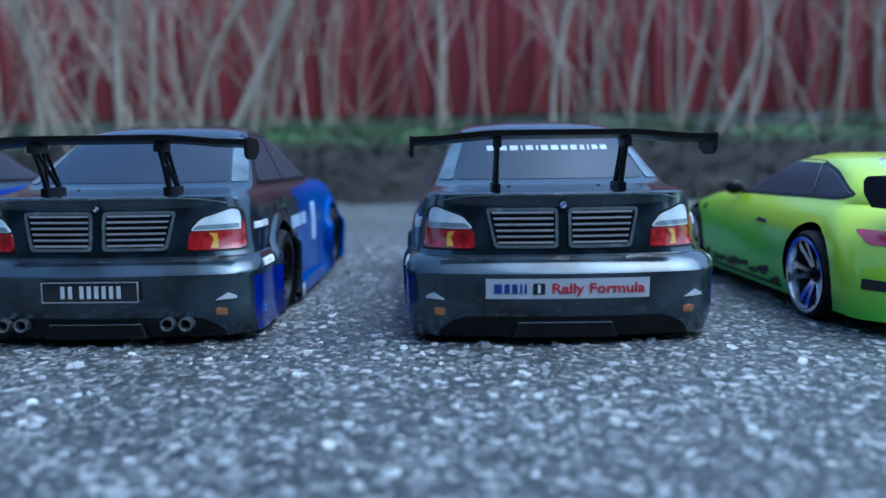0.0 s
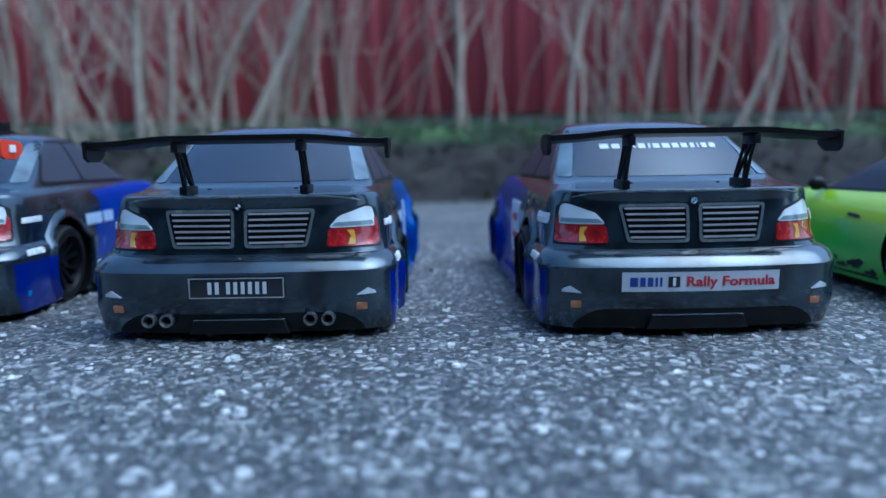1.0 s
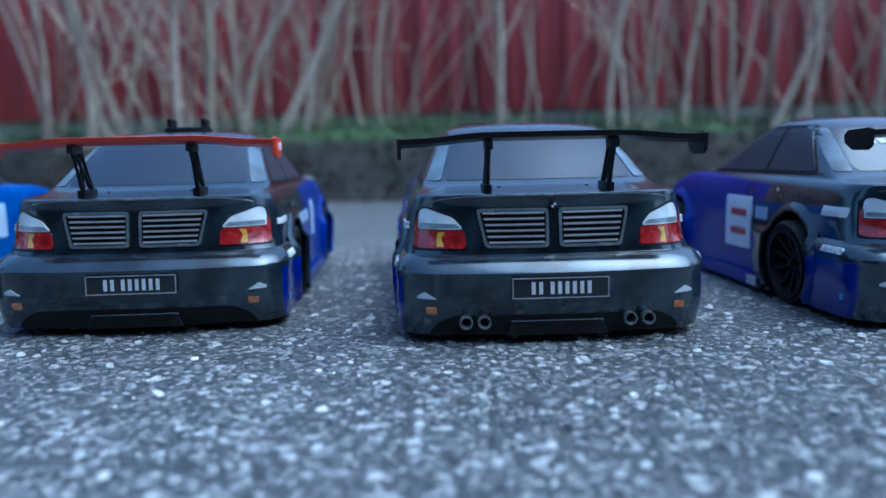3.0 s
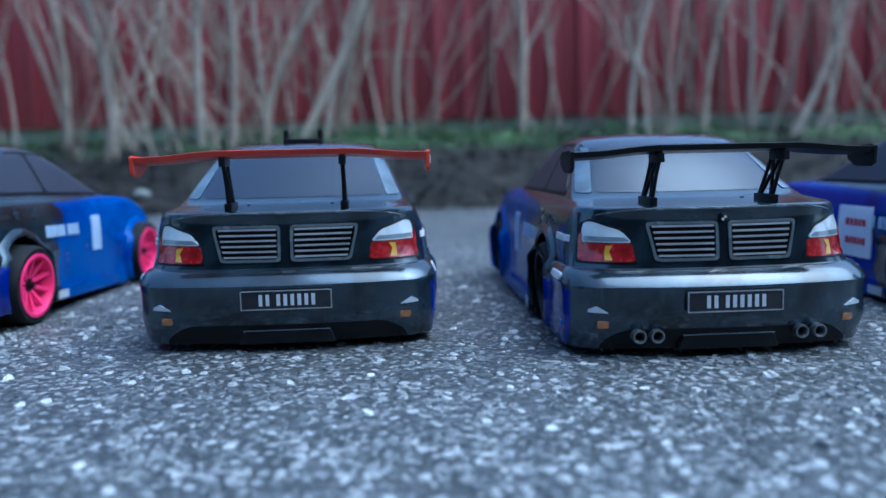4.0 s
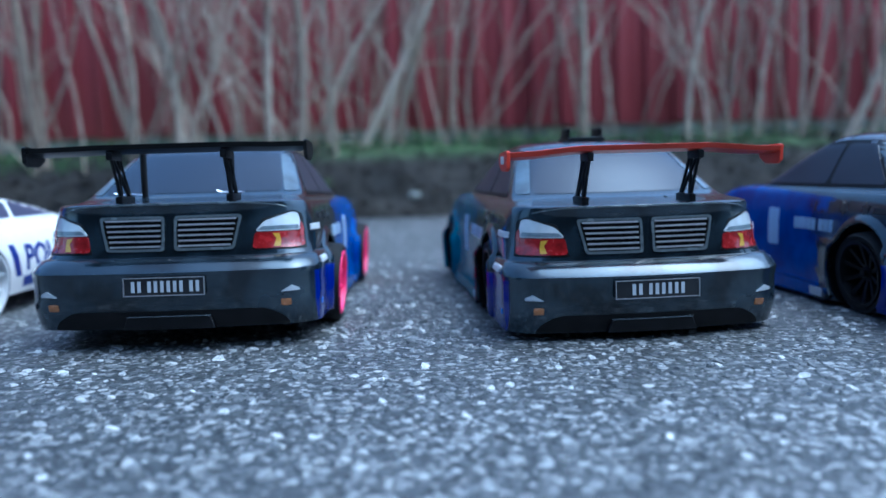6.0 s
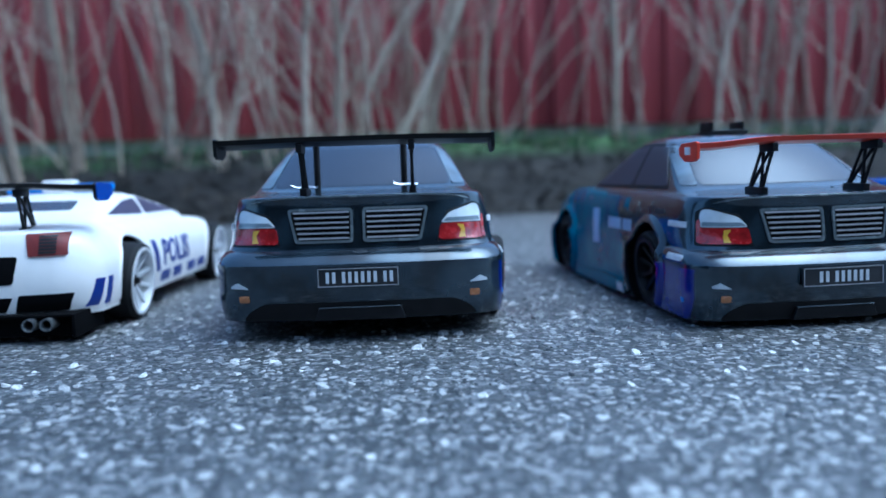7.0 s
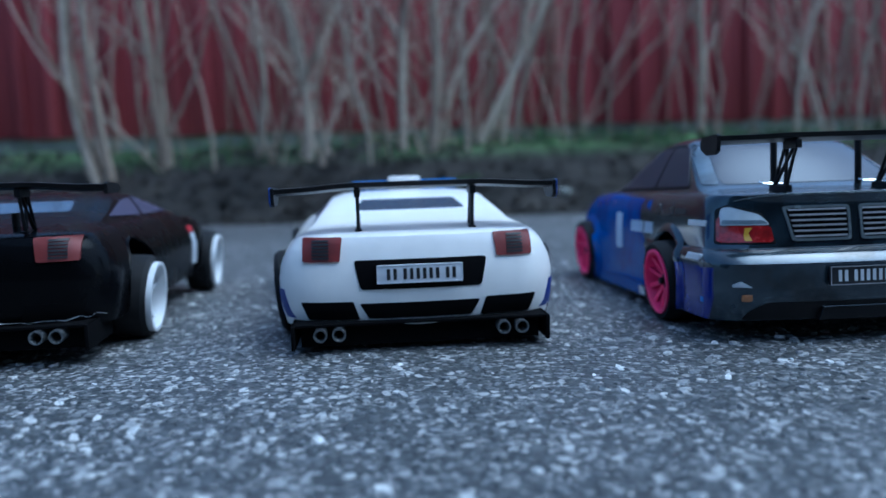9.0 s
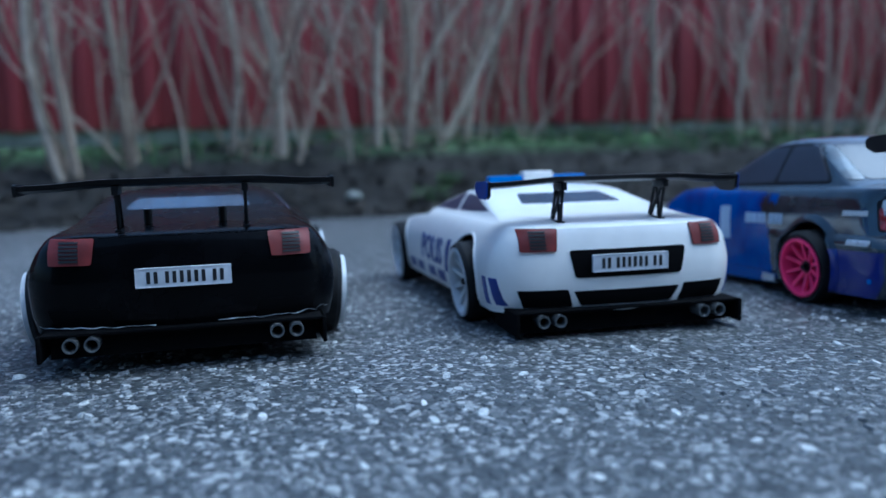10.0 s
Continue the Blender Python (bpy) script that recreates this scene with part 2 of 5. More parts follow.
M = {
    "asphalt": asphalt_mat(),
    "soil": soil_mat(),
    "board": board_mat(),
    "concrete": plain("mossy_concrete", (0.30, 0.31, 0.28), 0.9, var=0.35, scale=6, bump=0.5, bump_scale=80),
    "chip": island_mat("stone_chips", [(0.0, (0.10, 0.105, 0.11)), (0.45, (0.25, 0.255, 0.26)), (0.8, (0.46, 0.46, 0.45)), (1.0, (0.66, 0.66, 0.64))], 0.55, 0.5, 500),
    "bark": island_mat("grey_bark", [(0.0, (0.22, 0.165, 0.12)), (0.5, (0.45, 0.36, 0.27)), (1.0, (0.64, 0.54, 0.42))], 0.9, 0.8, 70),
    "grass": island_mat("winter_grass", [(0.0, (0.045, 0.10, 0.03)), (0.6, (0.08, 0.17, 0.05)), (1.0, (0.14, 0.16, 0.07))], 0.8),
    "litter": island_mat("leaf_litter", [(0.0, (0.012, 0.010, 0.008)), (0.6, (0.030, 0.024, 0.019)), (1.0, (0.07, 0.055, 0.042))], 0.9),
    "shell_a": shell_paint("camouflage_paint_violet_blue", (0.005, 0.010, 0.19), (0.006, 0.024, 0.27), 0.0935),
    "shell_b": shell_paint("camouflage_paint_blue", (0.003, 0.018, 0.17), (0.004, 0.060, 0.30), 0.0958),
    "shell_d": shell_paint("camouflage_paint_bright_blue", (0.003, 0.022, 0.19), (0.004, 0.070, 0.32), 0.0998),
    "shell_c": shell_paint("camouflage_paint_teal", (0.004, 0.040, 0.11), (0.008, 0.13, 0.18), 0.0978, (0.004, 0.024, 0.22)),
    "white": plain("white_paint", (0.90, 0.875, 0.835), 0.35, coat=0.5, var=0.03),
    "black_shell": plain("worn_black_paint", (0.0022, 0.0023, 0.0030), 0.26, coat=0.08, var=0.4, scale=35, ior=1.14),
    "green": green_paint(),
    "tint": plain("tinted_window_film", (0.014, 0.020, 0.036), 0.20, coat=0.0, var=0.15, scale=20, ior=1.7),
    "smoke": plain("smoke_window_film", (0.040, 0.043, 0.060), 0.30, coat=0.0, ior=1.3, var=0.15, scale=20),
    "violet_tint": plain("violet_window_film", (0.060, 0.056, 0.095), 0.3, coat=0.0, ior=1.3, var=0.15, scale=20),
    "black": plain("black_plastic", (0.006, 0.006, 0.007), 0.42, var=0.3, bump=0.15, ior=1.3),
    "matte": plain("matte_black", (0.003, 0.003, 0.0035), 0.8, ior=1.15),
    "rubber": plain("tyre_rubber", (0.012, 0.012, 0.013), 0.7, var=0.3, bump=0.3, ior=1.3),
    "pink": plain("neon_pink_plastic", (0.95, 0.035, 0.20), 0.4, var=0.05),
    "chrome": plain("chrome", (0.75, 0.76, 0.78), 0.12, 1.0, var=0.05),
    "silver": plain("silver_plastic", (0.55, 0.57, 0.60), 0.3, 0.5, var=0.08),
    "whiterim": plain("white_plastic", (0.70, 0.71, 0.72), 0.4, var=0.05),
    "red_lens": plain("red_lens", (0.27, 0.006, 0.008), 0.25, coat=0.8, var=0.5, scale=160),
    "dull_red": plain("dull_red_print", (0.13, 0.012, 0.010), 0.5, coat=0.0, var=0.3, scale=90),
    "clear_lens": plain("clear_lens", (0.62, 0.65, 0.66), 0.12, coat=1.0, var=0.16, scale=60),
    "yellow": plain("yellow_print", (0.55, 0.32, 0.02), 0.3, coat=0.6),
    "amber": plain("amber_lens", (0.42, 0.17, 0.06), 0.25, coat=0.8, var=0.3, scale=200),
    "orange": plain("orange_red_plastic", (0.60, 0.045, 0.018), 0.4, var=0.08),
    "slat": plain("grey_slat", (0.34, 0.33, 0.34), 0.35, 0.3, var=0.1),
    "trim": plain("grille_trim", (0.15, 0.17, 0.18), 0.25, 0.4, coat=0.5),
    "plate_black": plain("plate_black", (0.008, 0.009, 0.012), 0.4, coat=0.3),
    "plate_white": plain("plate_white", (0.66, 0.67, 0.70), 0.4, var=0.05),
    "ink": plain("ink_black", (0.01, 0.01, 0.012), 0.5),
    "sticker": plain("white_sticker", (0.72, 0.73, 0.75), 0.4, var=0.06),
    "grey_sticker": plain("grey_sticker", (0.50, 0.52, 0.55), 0.4, var=0.06),
    "faded": plain("faded_print", (0.016, 0.024, 0.031), 0.3, coat=0.6, var=0.25),
    "ink_blue": plain("blue_print", (0.012, 0.035, 0.24), 0.4, coat=0.3, var=0.1),
    "ink_red": plain("red_print", (0.42, 0.02, 0.03), 0.4),
    "light_blue": plain("light_blue_plastic", (0.03, 0.19, 0.60), 0.3, coat=0.5, var=0.1),
    "pale_print": plain("pale_lettering", (0.42, 0.52, 0.66), 0.4, var=0.1),
    "plate_blue": plain("blue_plastic", (0.015, 0.06, 0.36), 0.35, coat=0.4),
    "lens_band": plain("grey_lens_band", (0.20, 0.24, 0.27), 0.15, coat=1.0, var=0.2, scale=200),
    # blue base colour stands in for sky reflected in the black car's window
    "sky_tint": plain("sky_reflection_film", (0.05, 0.065, 0.10), 0.1, ior=2.0, var=0.15, scale=20),
    "steel": plain("dark_steel", (0.22, 0.23, 0.24), 0.35, 0.8, var=0.2),
    "corner_glint": plain("pale_corner_glint", (0.50, 0.53, 0.56), 0.3, coat=0.8),
    "bright_rim": plain("bright_silver_rim", (0.70, 0.71, 0.73), 0.16, 1.0, var=0.1),
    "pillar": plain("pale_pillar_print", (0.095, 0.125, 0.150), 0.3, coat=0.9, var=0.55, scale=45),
    "pale_blue": plain("pale_blue_print", (0.25, 0.42, 0.65), 0.4),
    "hedge": island_mat("unseen_dark_hedge", [(0.0, (0.008, 0.011, 0.009)), (1.0, (0.020, 0.026, 0.019))], 0.95),
    "pink_lens": plain("pink_red_lens", (0.42, 0.03, 0.08), 0.2, coat=0.8, var=0.2),
}


# ---- mesh tools ----
def mesh_of(bm, mat, sharp=32):
    bm.normal_update()
    for f in bm.faces:
        f.smooth = True
    for e in bm.edges:
        if len(e.link_faces) == 2 and e.calc_face_angle(0) > radians(sharp):
            e.smooth = False
    me = bpy.data.meshes.new("mesh")
    bm.to_mesh(me)
    bm.free()
    if mat:
        me.materials.append(M[mat])
    return me


def part(name, bm, mat, parent, label="", place=None):
    """Links a bmesh or a ready mesh as one object under a thing or a part."""
    me = mesh_of(bm, mat) if isinstance(bm, bmesh.types.BMesh) else bm
    ob = new(name, me)
    me.name = name
    ob.parent = parent
    if place is not None:
        ob.matrix_basis = place
    return tagged(ob, label)


def box(bm, x0, x1, y0, y1, z0, z1, bev=0.0):
    vs = [bm.verts.new((x, y, z)) for x in (x0, x1) for y in (y0, y1) for z in (z0, z1)]
    fs = [bm.faces.new([vs[i] for i in q]) for q in ((0, 1, 3, 2), (4, 6, 7, 5), (0, 4, 5, 1), (2, 3, 7, 6), (0, 2, 6, 4), (1, 5, 7, 3))]
    if bev:
        es = {e for f in fs for e in f.edges}
        bmesh.ops.bevel(bm, geom=list(es), offset=bev, segments=2, affect="EDGES", profile=0.6)
    return bm


def boxed(*a, bev=0.0):
    return box(bmesh.new(), *a, bev=bev)


def prism(poly, depth, bev=0.0):
    """An upright plate: poly in x, z, from y = 0 back to depth."""
    bm = bmesh.new()
    a = [bm.verts.new((x, 0, z)) for x, z in poly]
    b = [bm.verts.new((x, depth, z)) for x, z in poly]
    n = len(poly)
    bm.faces.new(a)
    bm.faces.new(b[::-1])
    for i in range(n):
        bm.faces.new((a[i], b[i], b[(i + 1) % n], a[(i + 1) % n]))
    bmesh.ops.recalc_face_normals(bm, faces=bm.faces)
    if bev:
        bmesh.ops.bevel(bm, geom=list(bm.edges), offset=bev, segments=2, affect="EDGES")
    return bm


def lathe(profile, axis="x", n=28, closed=False):
    """Turns (along, radius) pairs round an axis."""
    bm = bmesh.new()
    rings = []
    for a, r in profile:
        ring = []
        for i in range(n):
            c, s = r * math.cos(2 * math.pi * i / n), r * math.sin(2 * math.pi * i / n)
            ring.append(bm.verts.new({"x": (a, c, s), "y": (c, a, s), "z": (c, s, a)}[axis]))
        rings.append(ring)
    pairs = list(zip(rings, rings[1:])) + ([(rings[-1], rings[0])] if closed else [])
    for p, q in pairs:
        for i in range(n):
            bm.faces.new((p[i], p[(i + 1) % n], q[(i + 1) % n], q[i]))
    bmesh.ops.recalc_face_normals(bm, faces=bm.faces)
    return bm


def tube(bm, pts, radii, n=6):
    rings = []
    for i, p in enumerate(pts):
        d = (pts[min(i + 1, len(pts) - 1)] - pts[max(i - 1, 0)]).normalized()
        u = d.cross(Vector((0.3, 0.9, 0.2))).normalized()
        w = d.cross(u)
        rings.append([bm.verts.new(p + radii[i] * (u * math.cos(6.2832 * k / n) + w * math.sin(6.2832 * k / n))) for k in range(n)])
    for a, b in zip(rings, rings[1:]):
        for k in range(n):
            bm.faces.new((a[k], a[(k + 1) % n], b[(k + 1) % n], b[k]))
    bm.faces.new(rings[-1])
    bm.faces.new(rings[0][::-1])
    return bm


# ---- setting ----
def bank_height(x, y):
    """Soil bank beyond the road, with a flat shelf at the wall."""
    e = 1.90 + 0.04 * math.sin(2.1 * x) + 0.03 * noise.noise((x * 3, 1.7, 0))
    s = max(0.0, min(1.0, (y - e) / 0.42))
    rise = 0.185 * (s * s * (3 - 2 * s)) ** 0.8 + 0.025 * max(0.0, min(1.0, (y - e - 0.42) / 0.6))
    return rise + (0.025 * noise.noise((x * 5, y * 5, 3)) + 0.012 * noise.noise((x * 16, y * 16, 8))) * min(1, s * 4) - 0.006


def ground():
    bm = bmesh.new()
    far = 160.0
    xs = [-far, -20, -6, -3] + [-2.6 + 0.1 * i for i in range(47)] + [3, 6, 20, far]
    ys = [-far, -20, -4, -1.2, -0.4, 0.0, 0.3, 0.6, 1.0, 1.5, 2.1, 2.6, 4, 20, far]
    grid = [[bm.verts.new((x, y, 0.0015 * noise.noise((x * 2, y * 2, 0)) if abs(x) < 3 and -0.5 < y < 1.2 else 0)) for x in xs] for y in ys]
    for j in range(len(ys) - 1):
        for i in range(len(xs) - 1):
            bm.faces.new((grid[j][i], grid[j][i + 1], grid[j + 1][i + 1], grid[j + 1][i]))
    road = new("ground", mesh_of(bm, "asphalt"))
    tagged(road, "worn grey asphalt with pale stone chips", "asphalt ground", kind="structure")
    bm = bmesh.new()
    xs = [-6 + 0.07 * i for i in range(160)]
    ys = [1.78 + 0.045 * i for i in range(40)]
    grid = [[bm.verts.new((x, y, bank_height(x, y))) for x in xs] for y in ys]
    for j in range(len(ys) - 1):
        for i in range(len(xs) - 1):
            bm.faces.new((grid[j][i], grid[j][i + 1], grid[j + 1][i + 1], grid[j + 1][i]))
    tagged(new("earth_bank", mesh_of(bm, "soil", 80)), "low bank of dark bare soil along the asphalt", "earth bank", kind="structure")


ground()
WALL_Y, WALL_Z = 3.10, 0.27


def stone_mesh(bm_lists, x, y, r, rng):
    """A flattened irregular chip."""
    vs, fs = bm_lists
    k = len(vs)
    n = 6
    h = r * rng.uniform(0.16, 0.34)
    a0 = rng.uniform(0, 6.28)
    el = rng.uniform(0.6, 1.0)
    rot = rng.uniform(0, 3.14)
    ring = []
    for i in range(n):
        rr = r * rng.uniform(0.75, 1.15)
        px, py = rr * math.cos(a0 + 1.0472 * i), el * rr * math.sin(a0 + 1.0472 * i)
        ring.append((px * math.cos(rot) - py * math.sin(rot), px * math.sin(rot) + py * math.cos(rot)))
    tx, ty = rng.uniform(-0.25, 0.25), rng.uniform(-0.25, 0.25)
    for px, py in ring:
        vs.append((x + px, y + py, -0.0015))
    for px, py in ring:
        vs.append((x + 0.72 * px, y + 0.72 * py, h + tx * px + ty * py))
    for i in range(n):
        fs.append((k + i, k + (i + 1) % n, k + n + (i + 1) % n, k + n + i))
    fs.append(tuple(k + n + i for i in range(n)))


def chips():
    rng = random.Random(5)
    vs, fs = [], []
    for _ in range(36000):
        y = 0.06 + 0.9 * rng.random() ** 1.2
        x = rng.uniform(-2.2, 0.85)
        if noise.noise((x * 7, y * 7, 2)) < -0.35 and rng.random() < 0.7:
            continue
        r = 0.0009 + 0.0044 * rng.random() ** 3.3
        stone_mesh((vs, fs), x, y, r, rng)
    me = bpy.data.meshes.new("stone_chips")
    me.from_pydata(vs, [], fs)
    me.materials.append(M["chip"])
    tagged(new("stone_chips", me), "pale stone chips set in the worn asphalt", "gravel", kind="stuff")


chips()


def wall():
    w = tagged(new("wall_back"), "red painted wall of upright boards", "wall", kind="structure")
    part("backing", boxed(-6.2, 5.2, WALL_Y + 0.03, WALL_Y + 0.18, WALL_Z, 1.2), "board", w)
    me = mesh_of(boxed(-0.052, 0.052, 0, 0.022, 0, 0.95, bev=0.004), "board")
    me2 = mesh_of(boxed(-0.02, 0.02, 0, 0.02, 0, 0.95, bev=0.003), "board")
    rng = random.Random(2)
    for i in range(100):
        x = -6.1 + 0.113 * i
        part("board", me, None, w, place=pose(x, WALL_Y + rng.uniform(0.0, 0.006), WALL_Z + rng.uniform(-0.008, 0.008)))
        part("batten", me2, None, w, place=pose(x + 0.0565, WALL_Y - 0.018 + rng.uniform(0, 0.003), WALL_Z + rng.uniform(-0.008, 0.008)))
    tagged(new("foundation", mesh_of(boxed(-6.2, 5.2, WALL_Y + 0.02, WALL_Y + 0.3, 0.0, WALL_Z + 0.002, bev=0.006), "concrete")), "grey mossy concrete foundation strip", "foundation", kind="structure")


wall()


def grow(bm, rng, start, heading, length, r0, depth, wiggle=0.16, n=6):
    steps = max(4, int(length / 0.09))
    p, d = Vector(start), Vector(heading).normalized()
    pts, rad = [p.copy()], [r0]
    for i in range(steps):
        d = (d + Vector((rng.gauss(0, wiggle), rng.gauss(0, wiggle * 0.8), rng.gauss(0.04, wiggle * 0.5)))).normalized()
        p = p + d * length / steps
        pts.append(p.copy())
        rad.append(r0 * (1 - 0.8 * (i + 1) / steps) + 0.0006)
        if depth > 0 and i > 0 and rng.random() < (0.75 if depth > 1 else 0.55):
            side = Vector((rng.gauss(0, 1), rng.gauss(0, 0.7), rng.uniform(0.1, 0.9)))
            grow(bm, rng, p, d * 1.0 + side.normalized() * 0.75, length * rng.uniform(0.3, 0.6) * (1 - 0.4 * i / steps), rad[-1] * rng.uniform(0.22, 0.5), depth - 1, wiggle * 1.2, max(4, n - 1))
    tube(bm, pts, rad, n)


def stem(bm, rng, y, ground_z, xs, r, limbs):
    """One stem: xs are its x at the soil, at 0.38 m and at 0.61 m; limbs are side branches (height, reach, rise)."""
    x0, x1, x2 = xs
    pts, rad = [], []
    lean = rng.gauss(0, 0.05)
    for i in range(15):
        z = ground_z - 0.04 + (1.30 - ground_z) * i / 14
        u = (z - ground_z) / max(0.05, 0.61 - ground_z)
        m = (0.38 - ground_z) / (0.61 - ground_z)
        bend = ((x1 - x0) - (x2 - x0) * m) / (m * (m - 1))
        x = x0 + u * (x2 - x0) + bend * u * (u - 1) if u < 1 else x2 + (x2 - x1) * (u - 1) * 1.6
        wob = 0.006 * min(1, u + 0.2)
        pts.append(Vector((x + wob * noise.noise((z * 9, x0 * 7, 1)), lean * u * 0.4 + wob * noise.noise((z * 9, x0 * 7, 5)), z - ground_z)))
        rad.append(r * (1.12 - 0.62 * i / 14))
    tube(bm, pts, rad, 8)
    for h, reach, rise in limbs:
        k = min(range(15), key=lambda j: abs(pts[j].z - (h - ground_z)))
        p = pts[k]
        q = [p + Vector((reach * t, 0.02 * t * rng.gauss(0, 1), rise * t ** 0.8 + 0.008 * noise.noise((t * 4, h * 9, x0)))) for t in (0, 0.2, 0.4, 0.6, 0.8, 1.0)]
        tube(bm, q, [r * (0.55 - 0.08 * j) for j in range(6)], 6)
    for k in range(4, 14):
        if rng.random() < 0.45:
            grow(bm, rng, pts[k], (rng.gauss(0, 0.55), rng.gauss(0, 0.5), 0.8), rng.uniform(0.15, 0.55), rad[k] * rng.uniform(0.14, 0.36), 1, 0.15, 5)


def shrub(x, y, stems, limbs=((),), twigs=9):
    """A bare shrub: stems are (x at the soil, x at 0.38 m, x at 0.61 m, radius)."""
    rng = random.Random(int(1000 + 977 * x + 31 * y))
    bush = tagged(new("shrub"), "bare grey-brown winter shrub with several stems", "shrub", group="bare shrubs on the bank")
    z = bank_height(x, y)
    bush.location = (x, y, z)
    for i, (a, b, c, r) in enumerate(stems):
        bm = bmesh.new()
        stem(bm, rng, y, z, (a - x, b - x, c - x), r, limbs[i] if i < len(limbs) else ())
        part("stem", bm, "bark", bush)
    for _ in range(twigs):
        bm = bmesh.new()
        grow(bm, rng, (rng.gauss(0, 0.13), rng.gauss(0, 0.08), -0.02), (rng.gauss(0, 0.30), rng.gauss(0, 0.25), 1), rng.uniform(0.5, 1.3), rng.uniform(0.0016, 0.0048), 1, 0.13, 5)
        part("twig", bm, "bark", bush)


shrub(-2.45, 2.40, [(-2.45, -2.47, -2.52, 0.012), (-2.40, -2.36, -2.31, 0.009)])
shrub(-1.85, 2.14, [(-1.872, -1.920, -1.918, 0.013), (-1.834, -1.862, -1.878, 0.012)], twigs=3)
shrub(-1.72, 2.25, [(-1.729, -1.735, -1.759, 0.012), (-1.704, -1.718, -1.722, 0.008)], (((0.40, -0.13, 0.14),),))
shrub(-1.45, 2.22, [(-1.430, -1.492, -1.569, 0.006), (-1.457, -1.432, -1.454, 0.009)])
shrub(-1.33, 2.23, [(-1.323, -1.330, -1.388, 0.013), (-1.341, -1.318, -1.372, 0.008)], (((0.33, 0.09, 0.16),),))
shrub(-1.33, 2.52, [(-1.340, -1.305, -1.255, 0.006)], twigs=6)
shrub(-1.03, 2.20, [(-1.061, -1.058, -1.040, 0.012), (-0.976, -0.961, -0.965, 0.012), (-0.879, -0.887, -0.896, 0.006)], (((0.43, -0.105, 0.17),), ((0.47, 0.07, 0.20),)))
shrub(-0.80, 2.42, [(-0.924, -0.885, -0.745, 0.009), (-0.815, -0.712, -0.605, 0.014), (-0.740, -0.705, -0.640, 0.010), (-0.697, -0.670, -0.590, 0.009)], ((), ((0.36, -0.10, 0.22),)), twigs=14)
shrub(-0.70, 2.66, [(-0.738, -0.665, -0.610, 0.008)], (((0.475, 0.22, -0.005), (0.52, 0.16, 0.06)),), twigs=10)
shrub(-0.51, 2.50, [(-0.515, -0.527, -0.485, 0.007)])
shrub(-0.15, 2.32, [(-0.151, -0.143, -0.151, 0.012)], (((0.41, 0.095, 0.20), (0.45, -0.07, 0.19)),), twigs=7)
shrub(0.20, 2.36, [(0.183, 0.195, 0.252, 0.009), (0.290, 0.325, 0.350, 0.007)], (((0.40, -0.06, 0.2),),))
shrub(0.45, 2.40, [(0.415, 0.438, 0.490, 0.008), (0.555, 0.557, 0.546, 0.008), (0.563, 0.612, 0.650, 0.006)])
shrub(0.71, 2.32, [(0.671, 0.755, 0.810, 0.012), (0.735, 0.775, 0.735, 0.009)], twigs=12)
shrub(1.09, 2.50, [(1.049, 1.070, 1.071, 0.012), (1.181, 1.155, 1.170, 0.010)], twigs=12)
shrub(1.50, 2.42, [(1.500, 1.520, 1.560, 0.012), (1.440, 1.410, 1.390, 0.010)])


